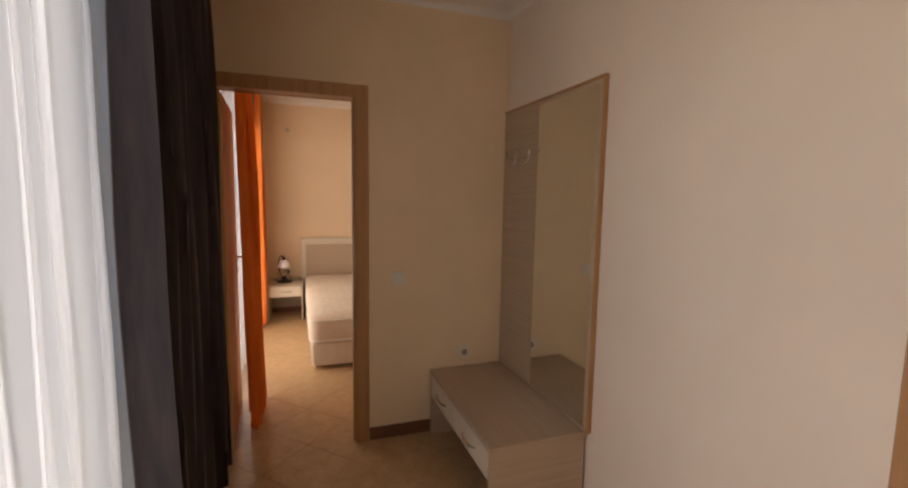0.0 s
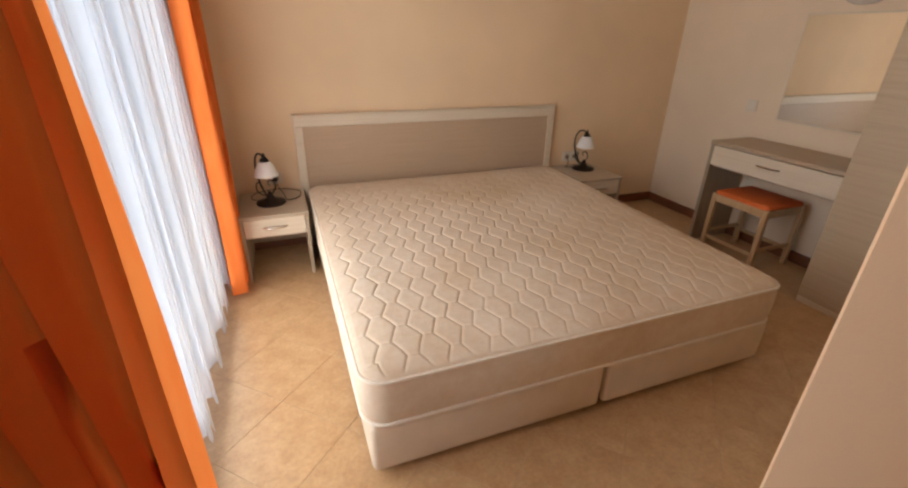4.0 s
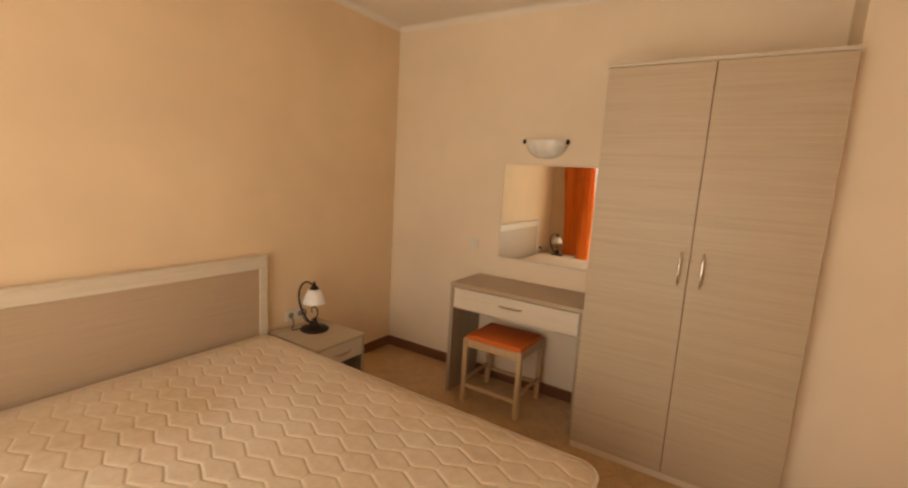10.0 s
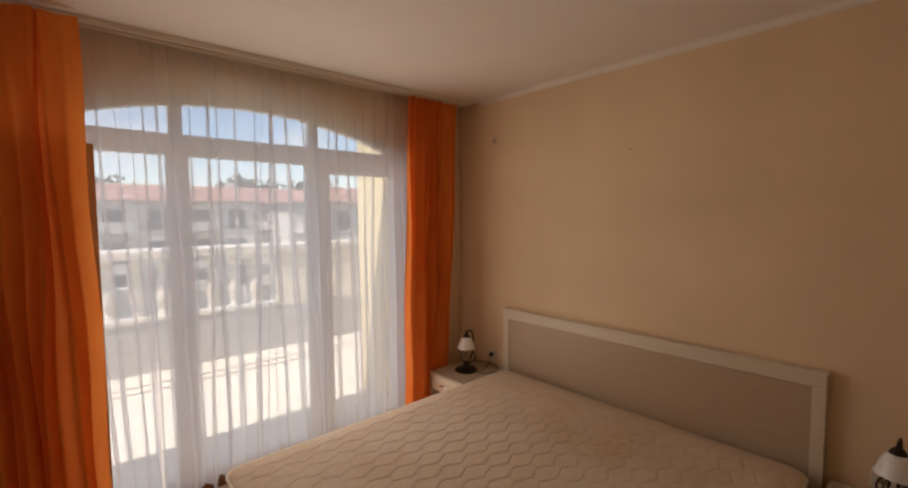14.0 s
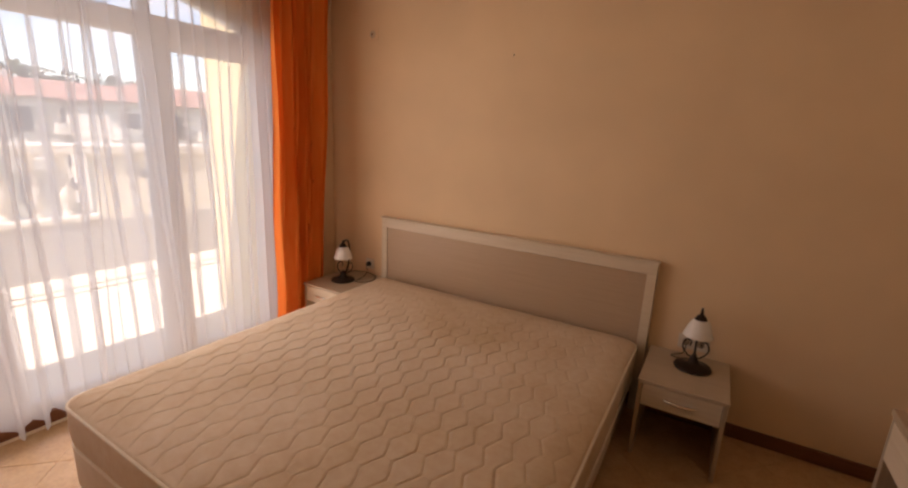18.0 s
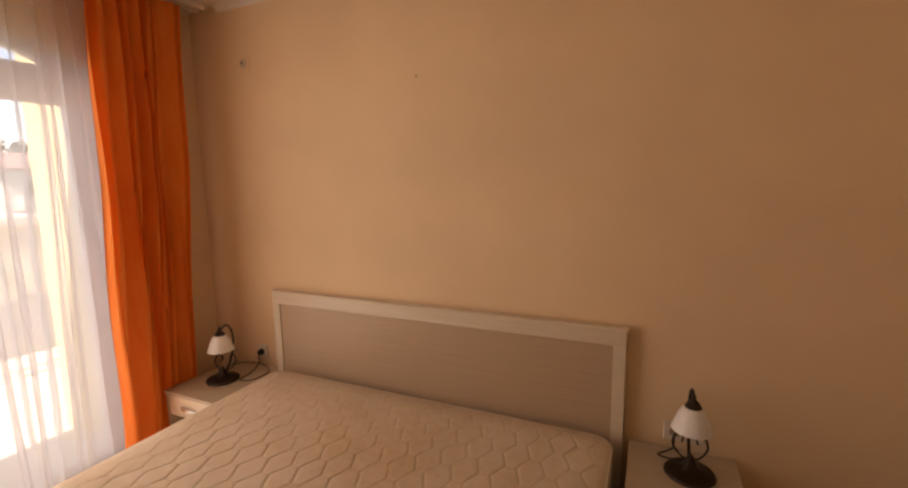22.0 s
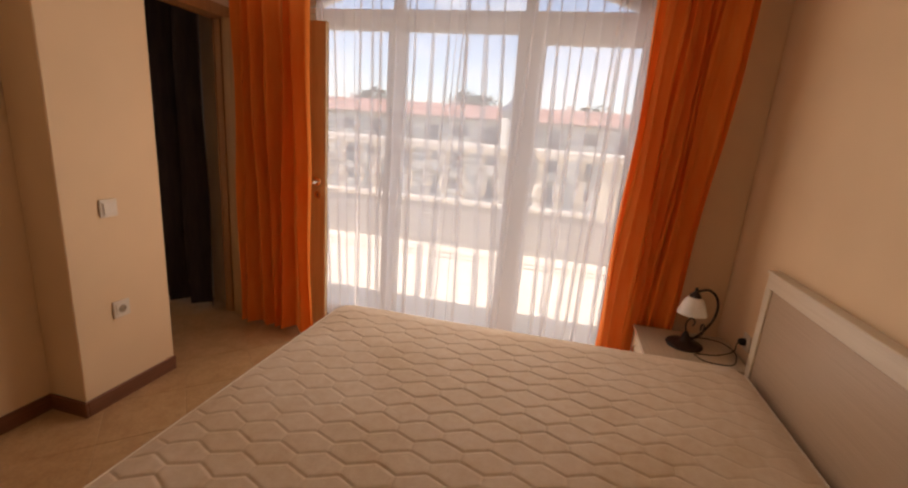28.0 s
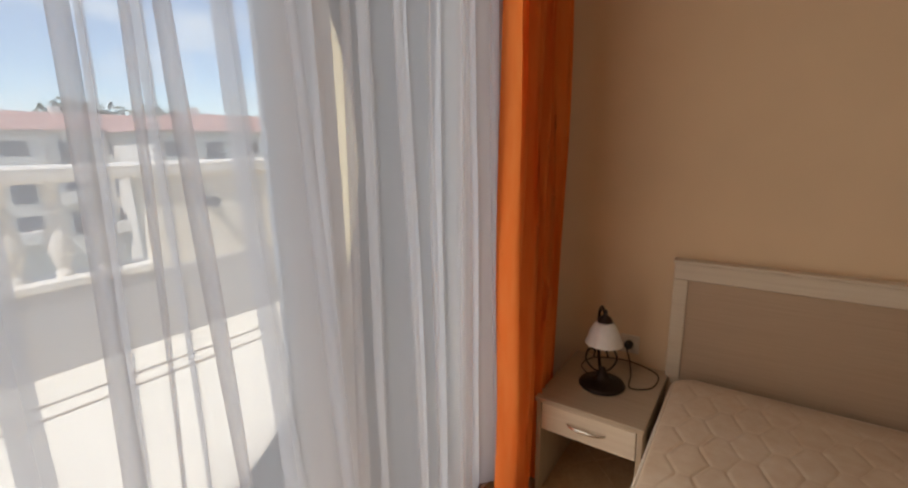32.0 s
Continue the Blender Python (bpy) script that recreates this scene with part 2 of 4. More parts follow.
def ticking(name):
    """Cream jacquard ticking, yellowed in patches, with a fine pile."""
    m, n, l, p = nodes_of(name)
    v = tex_coords(n, l)
    stain = noise_of(n, l, v, 1.7, 5, 0.6)
    col = ramp_of(n, l, stain, [(0.40, (0.72, 0.60, 0.47)), (0.56, (0.67, 0.54, 0.40)), (0.74, (0.60, 0.46, 0.30))])
    fine = noise_of(n, l, v, 26, 4, 0.6)
    col = mix_of(n, l, 0.5, col, ramp_of(n, l, fine, [(0.3, (0.42, 0.40, 0.37)), (0.7, (0.57, 0.57, 0.57))]), "OVERLAY")
    l.new(col, p.inputs["Base Color"])
    p.inputs["Roughness"].default_value = 0.88
    p.inputs["Specular IOR Level"].default_value = 0.2
    bump_of(n, l, p, noise_of(n, l, v, 45, 5, 0.7), 0.35, 0.004)
    return m


M["ticking"] = ticking("mattress_ticking")
M["base_cloth"] = plain("bed_base_cloth", (0.70, 0.58, 0.44), 0.9, vary=0.05, scale=9)
M["piping"] = plain("white_piping", (0.80, 0.72, 0.60), 0.8)
M["sheer"] = cloth("white_sheer", (0.96, 0.955, 0.95), (0.94, 0.94, 0.94), see=0.48, glow=0.72)
M["orange"] = cloth("orange_curtain", (0.98, 0.335, 0.08), (0.96, 0.27, 0.052), glow=0.38)
M["navy"] = cloth("dark_grey_curtain", (0.064, 0.049, 0.048), (0.036, 0.031, 0.037), glow=0.02)
gloss = M["orange"].node_tree.nodes["Principled BSDF"]
gloss.inputs["Sheen Weight"].default_value = 0.5
gloss.inputs["Sheen Tint"].default_value = (1.0, 0.45, 0.16, 1)
sheen = M["navy"].node_tree.nodes["Principled BSDF"]
sheen.inputs["Sheen Weight"].default_value = 0.25
sheen.inputs["Sheen Tint"].default_value = (0.85, 0.66, 0.58, 1)
M["seat"] = plain("orange_seat_cloth", (0.64, 0.135, 0.02), 0.8, vary=0.1, scale=120, bump=0.15)
M["chrome"] = plain("satin_steel", (0.72, 0.70, 0.67), 0.25, 1.0, 0.03)
M["brass"] = plain("champagne_handle", (0.62, 0.57, 0.50), 0.27, 1.0, 0.03)
M["iron"] = plain("dark_bronze", (0.030, 0.018, 0.013), 0.45, 0.6, 0.2)
M["opal"] = plain("opal_glass", (0.82, 0.80, 0.77), 0.25, vary=0.06, scale=30)
M["white"] = plain("white_plastic", (0.74, 0.66, 0.55), 0.4, vary=0.02)
M["dark"] = plain("dark_plastic", (0.02, 0.016, 0.014), 0.5)
M["nail_hole"] = plain("wall_plug", (0.30, 0.20, 0.12), 0.7)
M["outlet"] = plain("aged_plastic", (0.62, 0.50, 0.36), 0.5)
M["pvc"] = plain("white_window_frame", (0.80, 0.78, 0.74), 0.4, vary=0.02, scale=5)
M["glass"] = glass_pane("window_glass")
M["mirror"] = mirror_mat("mirror_silver")
M["render_yellow"] = paint("yellow_render", (0.75, 0.62, 0.36), 0.9, 0.05, 60, 0.3)
M["render_cream"] = paint("cream_render", (0.74, 0.67, 0.54), 0.9, 0.06, 60, 0.3)
M["baluster"] = paint("cast_stone", (0.72, 0.66, 0.56), 0.85, 0.08, 60, 0.3)
M["roof"] = plain("red_roof_tiles", (0.36, 0.19, 0.14), 0.85, vary=0.25, scale=1.2)
M["leaf"] = plain("foliage", (0.05, 0.075, 0.025), 0.7, vary=0.4, scale=2)
M["bark"] = plain("bark", (0.10, 0.07, 0.045), 0.9, vary=0.3)
M["dark_glass"] = plain("far_window", (0.05, 0.06, 0.075), 0.15, vary=0.2)

M["ns_top"] = laminate("nightstand_top", [(0.40, 0.31, 0.21), (0.49, 0.395, 0.28), (0.54, 0.445, 0.33)], (1.5, 90, 90), 0.42)
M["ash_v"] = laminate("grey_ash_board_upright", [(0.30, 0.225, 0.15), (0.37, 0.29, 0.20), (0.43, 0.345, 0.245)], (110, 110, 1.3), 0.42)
M["cream_edge"] = laminate("pale_board_edge", [(0.50, 0.42, 0.32), (0.58, 0.50, 0.39), (0.64, 0.56, 0.45)], (2, 2, 60), 0.45)
M["alabaster"] = plain("alabaster_glass", (0.74, 0.70, 0.63), 0.22, vary=0.14, scale=14)
M["socket_well"] = plain("socket_well", (0.33, 0.25, 0.17), 0.5, vary=0.03)
# Darker than the balusters: shade on the low wall's inner face, painted in.
M["plinth"] = paint("plinth_render_shade_tone", (0.40, 0.37, 0.33), 0.9, 0.08, 40, 0.3)
M["hotel"] = paint("far_render", (0.66, 0.60, 0.52), 0.9, 0.08, 3, 0.1)
M["slate"] = plain("slate_roof", (0.10, 0.11, 0.13), 0.8, vary=0.2, scale=1.5)
M["ground"] = plain("dry_ground", (0.13, 0.14, 0.07), 0.95, vary=0.35, scale=0.15)

# ---------------------------------------------------------------- builders
def origin(ob):
    v = Vector((0, 0, 0))
    while ob is not None:
        v += ob.location
        ob = ob.parent
    return v


def thing(name, loc, label="", category="", group="", kind=""):
    e = new(name)
    e.empty_display_size = 0.1
    e.location = loc
    return tagged(e, label, category, group, kind)


def part(name, bm, material, parent=None, label="", smooth=False):
    """Links a bmesh given in world coordinates as one mesh under a thing or part."""
    me = bpy.data.meshes.new(name)
    bmesh.ops.recalc_face_normals(bm, faces=bm.faces)
    bm.to_mesh(me)
    bm.free()
    if smooth:
        me.shade_smooth()
        me.set_sharp_from_angle(angle=radians(40))
    for m in material if isinstance(material, (list, tuple)) else [material]:
        me.materials.append(m)
    ob = new(name, me)
    if parent is not None:
        ob.parent = parent
        me.transform(Matrix.Translation(-origin(parent)))
    if label:
        tagged(ob, label)
    return ob


def add_box(bm, lo, hi, bevel=0.0, seg=1):
    lo, hi = [min(a, b) for a, b in zip(lo, hi)], [max(a, b) for a, b in zip(lo, hi)]
    c = [(a + b) / 2 for a, b in zip(lo, hi)]
    s = [b - a for a, b in zip(lo, hi)]
    r = bmesh.ops.create_cube(bm, size=1.0, matrix=Matrix.Translation(c) @ Matrix.Diagonal((*s, 1)))
    if bevel:
        edges = list({e for v in r["verts"] for e in v.link_edges})
        bmesh.ops.bevel(bm, geom=edges, offset=bevel, segments=seg, affect="EDGES", profile=0.5)
    return bm


def boxed(lo, hi, bevel=0.0, seg=1):
    return add_box(bmesh.new(), lo, hi, bevel, seg)


def block(name, lo, hi, material, parent=None, label="", bevel=0.0, seg=1):
    return part(name, boxed(lo, hi, bevel, seg), material, parent, label, smooth=seg > 1)


def add_lathe(bm, profile, at, n=24, axis="z"):
    """Revolves (radius, height) pairs."""
    rings = []
    for r, h in profile:
        ring = []
        for k in range(n):
            a = 2 * math.pi * k / n
            v = (r * math.cos(a), r * math.sin(a), h)
            if axis == "y":
                v = (v[0], v[2], v[1])
            elif axis == "x":
                v = (v[2], v[0], v[1])
            ring.append(bm.verts.new(Vector(at) + Vector(v)))
        rings.append(ring)
    for a, b in zip(rings, rings[1:]):
        for k in range(n):
            bm.faces.new((a[k], a[(k + 1) % n], b[(k + 1) % n], b[k]))
    for ring in (rings[0], rings[-1]):
        if profile[rings.index(ring)][0] > 1e-5:
            bm.faces.new(ring)
    bmesh.ops.remove_doubles(bm, verts=bm.verts, dist=1e-6)
    return bm


def lathe(profile, at, n=24, axis="z"):
    return add_lathe(bmesh.new(), profile, at, n, axis)


def add_tube(bm, pts, r, n=8):
    """A round rod along points; r may be one radius or one for each point."""
    pts = [Vector(p) for p in pts]
    rr = r if isinstance(r, (list, tuple)) else [r] * len(pts)
    rings = []
    up = Vector((0.31, 0.17, 0.94))
    for i, p in enumerate(pts):
        d = (pts[min(i + 1, len(pts) - 1)] - pts[max(i - 1, 0)]).normalized()
        s = d.cross(up)
        if s.length < 1e-3:
            s = d.cross(Vector((1, 0, 0)))
        s.normalize()
        t = d.cross(s).normalized()
        up = s.cross(d)
        rings.append([bm.verts.new(p + rr[i] * (math.cos(2 * math.pi * k / n) * s + math.sin(2 * math.pi * k / n) * t)) for k in range(n)])
    for a, b in zip(rings, rings[1:]):
        for k in range(n):
            bm.faces.new((a[k], a[(k + 1) % n], b[(k + 1) % n], b[k]))
    bm.faces.new(rings[0])
    bm.faces.new(rings[-1])
    return bm


def tube(pts, r, n=8):
    return add_tube(bmesh.new(), pts, r, n)


def curve_pts(ctrl, n=16):
    """Smooth points through control points (Catmull-Rom)."""
    c = [Vector(p) for p in ctrl]
    c = [2 * c[0] - c[1]] + c + [2 * c[-1] - c[-2]]
    out = []
    for i in range(1, len(c) - 2):
        for k in range(n):
            t = k / n
            a, b, d, e = c[i - 1], c[i], c[i + 1], c[i + 2]
            out.append(0.5 * (2 * b + (d - a) * t + (2 * a - 5 * b + 4 * d - e) * t * t + (3 * b - a - 3 * d + e) * t ** 3))
    out.append(c[-2])
    return out


def structure(name, bm, material, label, category, smooth=False):
    return tagged(part(name, bm, material, None, "", smooth), label, category, "", "structure")

# ---------------------------------------------------------------- plan
X_WIN, X_E, Y_N, Y_S, H = 0.33, 4.04, 0.0, -3.18, 2.56
Y_HALL = -3.278          # hall face of the partition
X_HALL_E = 2.10
Y_BACK = -7.6
OUT = 0.06              # outer face of the facade
DOOR = (0.448, 1.165, 1.995)
WIN_Y0, WIN_Y1, WIN_C = -2.86, -0.52, -1.69


def arch_z(y, spring=2.10, rise=0.26, half=1.17, centre=WIN_C):
    r = (half * half + rise * rise) / (2 * rise)
    d = min(abs(y - centre), half)
    return spring + rise - r + math.sqrt(r * r - d * d)


def arch_wall(bm, x0, x1, y0, y1, top, lift=0.0, n=28):
    """The part of a wall above an arched opening."""
    rows = []
    for k in range(n + 1):
        y = y0 + (y1 - y0) * k / n
        z = arch_z(y) + lift
        rows.append([bm.verts.new(v) for v in ((x0, y, z), (x1, y, z), (x1, y, top), (x0, y, top))])
    for a, b in zip(rows, rows[1:]):
        for k in range(4):
            bm.faces.new((a[k], b[k], b[(k + 1) % 4], a[(k + 1) % 4]))
    bm.faces.new(rows[0])
    bm.faces.new(rows[-1])
    return bm


# facade wall with the arched opening of the bedroom and a straight one in the hall
bm = boxed((OUT, WIN_Y1, -0.05), (X_WIN, 0.25, H))
add_box(bm, (OUT, -3.5, -0.05), (X_WIN, WIN_Y0, H))
arch_wall(bm, OUT, X_WIN, WIN_Y0, WIN_Y1, H)
structure("wall_west", bm, M["wall"], "cream painted wall with a wide arched French window", "wall")
bm = boxed((OUT, -6.6, 2.35), (X_WIN, -3.5, H))
add_box(bm, (OUT, -7.85, -0.05), (X_WIN, -6.6, H))
structure("wall_hall_west", bm, M["wall_hall"], "cream hall wall with a tall curtained window", "wall")
structure("wall_north", boxed((X_WIN, Y_N, -0.05), (X_E, 0.25, H)), M["wall"], "plain warm cream painted wall behind the bed", "wall")
structure("wall_east", boxed((X_E, Y_S - 0.11, -0.05), (X_E + 0.2, 0.25, H)), M["wall_pale"], "plain warm cream painted wall behind the vanity", "wall")
structure("wall_niche", boxed((3.655, Y_S, -0.05), (X_E, -2.705, H)), M["wall_pale"], "cream painted wall return beside the wardrobe", "wall")
structure("column", boxed((1.222, Y_S, -0.05), (1.702, -2.968, H), 0.004), M["wall"], "cream painted pier beside the bedroom door", "column")
bm = boxed((X_WIN, Y_HALL, DOOR[2] + 0.04), (DOOR[1] + 0.035, Y_S, H))
add_box(bm, (X_WIN, Y_HALL, -0.05), (DOOR[0] - 0.035, Y_S, DOOR[2] + 0.04))
add_box(bm, (DOOR[1] + 0.035, Y_HALL, -0.05), (X_E, Y_S, H))
structure("wall_south", bm, [M["wall"]], "cream painted partition with a doorway", "wall")
bm = boxed((X_HALL_E, Y_BACK, -0.05), (X_HALL_E + 0.12, Y_HALL, H))
structure("wall_hall_east", bm, M["wall_hall"], "cream painted hall wall with the mirror panel", "wall")
structure("wall_hall_south", boxed((OUT, Y_BACK - 0.2, -0.05), (X_HALL_E + 0.12, Y_BACK, H)), M["wall_hall"], "plain cream hall wall", "wall")
structure("ceiling", boxed((OUT, Y_BACK - 0.2, H), (X_E + 0.2, 0.25, H + 0.2)), M["ceiling"], "white painted flat ceiling", "ceiling")
floor_slab = structure("floor", add_box(boxed((OUT + 0.2, Y_HALL, -0.25), (X_E, 0.0, -0.0016)), (OUT + 0.2, Y_BACK, -0.25), (X_HALL_E, Y_HALL, -0.0016)), M["grout"], "beige stone-effect floor tiles laid on the diagonal", "floor")
terrace = structure("terrace_floor", boxed((-2.75, -14, -0.3), (OUT + 0.2, 9, -0.055)), M["render_cream"], "pale sunlit terrace floor", "terrace")


# ---------------------------------------------------------------- trim of the rooms
def skirting(lo, hi):
    structure("baseboard", boxed((*lo, 0.0), (*hi, 0.078), 0.003), M["skirting"], "dark reddish brown skirting board", "baseboard")


SK = 0.013
skirting((X_WIN, -SK), (X_E, 0.0))
skirting((X_E - SK, -1.70), (X_E, -SK))
skirting((3.655 - SK, Y_S + SK), (3.655, -2.712))
skirting((1.702, Y_S), (3.655, Y_S + SK))
skirting((1.702, Y_S + SK), (1.702 + SK, -2.968 + SK))
skirting((1.222, -2.968), (1.702, -2.968 + SK))
skirting((1.243, Y_HALL - SK), (X_HALL_E, Y_HALL))
skirting((X_HALL_E - SK, -5.27), (X_HALL_E, Y_HALL - SK))
skirting((X_HALL_E - SK, Y_BACK), (X_HALL_E, -6.34))


def cove(p, q, inward, r=0.035):
    """Quarter-round plaster cornice along a wall head."""
    bm = bmesh.new()
    p, q, inward = Vector((*p, H)), Vector((*q, H)), Vector((*inward, 0))
    ring = [(0, 0), (0, -r)] + [(r * (1 - math.cos(a)), -r * (1 - math.sin(a))) for a in (0.35, 0.75, 1.15)] + [(r, 0)]
    a = [bm.verts.new(p + inward * u + Vector((0, 0, w))) for u, w in ring]
    b = [bm.verts.new(q + inward * u + Vector((0, 0, w))) for u, w in ring]
    for k in range(len(ring)):
        j = (k + 1) % len(ring)
        bm.faces.new((a[k], a[j], b[j], b[k]))
    bm.faces.new(a)
    bm.faces.new(b)
    structure("cornice", bm, M["cornice"], "narrow pale plaster cornice under the ceiling", "trim")


cove((0.56, 0), (X_E, 0), (0, -1))
cove((X_E, 0), (X_E, -2.705), (-1, 0))
cove((3.655, -2.705), (3.655, Y_S), (-1, 0))
cove((3.655, -2.705), (X_E, -2.705), (0, 1))
cove((1.702, Y_S), (3.655, Y_S), (0, 1))
cove((1.702, Y_S), (1.702, -2.968), (1, 0))
cove((1.222, -2.968), (1.702, -2.968), (0, 1))
cove((1.222, Y_S), (1.222, -2.968), (-1, 0))
cove((0.56, Y_S), (1.222, Y_S), (0, 1))
cove((0.56, Y_HALL), (X_HALL_E, Y_HALL), (0, -1))
cove((X_HALL_E, Y_BACK), (X_HALL_E, Y_HALL), (-1, 0))

# curtain rails under the ceiling
for y0, y1 in ((-3.14, -0.04), (-6.9, -3.32)):
    rail = thing("curtain_rail", (0.42, (y0 + y1) / 2, H - 0.03), "slim white double curtain rail fixed to the ceiling", "curtain rail")
    for x in (0.375, 0.455):
        block("track", (x - 0.012, y0, H - 0.03), (x + 0.012, y1, H - 0.001), M["white"], rail, bevel=0.003)
    block("cover_board", (0.505, y0, H - 0.028), (0.52, y1, H - 0.001), M["oak_trim"] if y0 < -5 else M["cornice"], rail, "narrow painted cover strip", 0.002)


# ---------------------------------------------------------------- arched French window
def arch_strip(x0, x1, y0, y1, w, n=24, lift=0.0):
    """A frame bar that follows the arch."""
    bm = bmesh.new()
    rows = []
    for k in range(n + 1):
        y = y0 + (y1 - y0) * k / n
        z = arch_z(y) + lift
        rows.append([bm.verts.new(v) for v in ((x0, y, z - w), (x1, y, z - w), (x1, y, z), (x0, y, z))])
    for a, b in zip(rows, rows[1:]):
        for k in range(4):
            bm.faces.new((a[k], b[k], b[(k + 1) % 4], a[(k + 1) % 4]))
    bm.faces.new(rows[0])
    bm.faces.new(rows[-1])
    return bm


FX0, FX1, GX = 0.195, 0.262, 0.228
win = thing("window_1", (GX, WIN_C, 0), "wide white arched French window with three glazed panels", "window", kind="structure")
MULL = (-2.095, -1.284)
TR = 2.045
block("frame_jamb", (FX0, WIN_Y0, -0.04), (FX1, WIN_Y0 + 0.06, arch_z(WIN_Y0 + 0.03)), M["pvc"], win, bevel=0.004)
block("frame_jamb", (FX0, WIN_Y1 - 0.06, -0.04), (FX1, WIN_Y1, arch_z(WIN_Y1 - 0.03)), M["pvc"], win, bevel=0.004)
part("arched_head", arch_strip(FX0, FX1, WIN_Y0, WIN_Y1, 0.036), M["pvc"], win)
for y in MULL:
    block("mullion", (FX0 + 0.002, y - 0.033, -0.04), (FX1 - 0.002, y + 0.033, arch_z(y) - 0.02), M["pvc"], win, bevel=0.004)
block("transom", (FX0 + 0.004, WIN_Y0 + 0.05, TR - 0.033), (FX1 - 0.004, WIN_Y1 - 0.05, TR + 0.033), M["pvc"], win, bevel=0.004)
block("window_sill", (0.10, WIN_Y0, -0.05), (X_WIN - 0.002, WIN_Y1, 0.012), M["render_cream"], win, "pale stone threshold", 0.004)
block("threshold_strip", (0.296, WIN_Y0 + 0.01, 0.0125), (0.322, WIN_Y1 - 0.01, 0.078), M["skirting"], win, "dark brown threshold strip", 0.003)
spans = [(WIN_Y0 + 0.06, MULL[0] - 0.033), (MULL[0] + 0.033, MULL[1] - 0.033), (MULL[1] + 0.033, WIN_Y1 - 0.06)]
for i, (a, b) in enumerate(spans):
    # casement below the transom
    w = 0.075 if i == 2 else 0.022
    sash = part("casement", add_box(add_box(boxed((FX0 + 0.008, a, 0.02), (FX1 + 0.012, a + w, TR - 0.034), 0.003), (FX0 + 0.008, b - w, 0.02), (FX1 + 0.012, b, TR - 0.034), 0.003),
                                    (FX0 + 0.008, a + w, TR - 0.034 - w), (FX1 + 0.012, b - w, TR - 0.034), 0.003), M["pvc"], win)
    block("bottom_rail", (FX0 + 0.008, a + w, 0.02), (FX1 + 0.012, b - w, 0.115), M["pvc"], sash, bevel=0.003)
    pane = block("pane", (GX - 0.003, a + w, 0.115), (GX + 0.003, b - w, TR - 0.034 - w), M["glass"], sash)
    pane.visible_shadow = False
    # fanlight above it
    bm = bmesh.new()
    n = 10
    lower, upper = [], []
    for k in range(n + 1):
        y = a + (b - a) * k / n
        lower.append(bm.verts.new((GX, y, TR + 0.033)))
        upper.append(bm.verts.new((GX, y, arch_z(y) - 0.036)))
    for k in range(n):
        bm.faces.new((lower[k], lower[k + 1], upper[k + 1], upper[k]))
    pane = part("fanlight_pane", bm, M["glass"], win)
    pane.visible_shadow = False
    part("fanlight_head", arch_strip(FX0 + 0.006, FX1 + 0.008, a, b, 0.022, 12, -0.036), M["pvc"], win)
    block("fanlight_rail", (FX0 + 0.006, a, TR + 0.033), (FX1 + 0.008, b, TR + 0.062), M["pvc"], win, bevel=0.002)
for y in (MULL[0] - 0.055, MULL[1] + 0.075):
    hd = part("window_handle", tube([(FX1 + 0.014, y, 1.06), (FX1 + 0.05, y, 1.06), (FX1 + 0.055, y, 1.045), (FX1 + 0.055, y, 0.94)], 0.008), M["white"], win, "white lever handle", True)
    block("handle_plate", (FX1 + 0.011, y - 0.014, 1.02), (FX1 + 0.018, y + 0.014, 1.10), M["white"], hd, bevel=0.003)

# hall window behind the curtains
hw = thing("window_2", (GX, -5.05, 0), "tall white framed hall window behind sheer curtains", "window", kind="structure")
for y in (-6.56, -5.83, -5.05, -4.27, -3.54):
    block("mullion", (FX0, y - 0.04, -0.04), (FX1, y + 0.04, 2.35), M["pvc"], hw, bevel=0.004)
for z in (0.03, 2.30):
    block("frame_rail", (FX0 + 0.003, -6.52, z - 0.05), (FX1 - 0.003, -3.58, z + 0.05), M["pvc"], hw, bevel=0.004)
for a, b in zip((-6.52, -5.79, -5.01, -4.23), (-5.87, -5.09, -4.31, -3.58)):
    block("pane", (GX - 0.003, a, 0.08), (GX + 0.003, b, 2.25), M["glass"], hw).visible_shadow = False


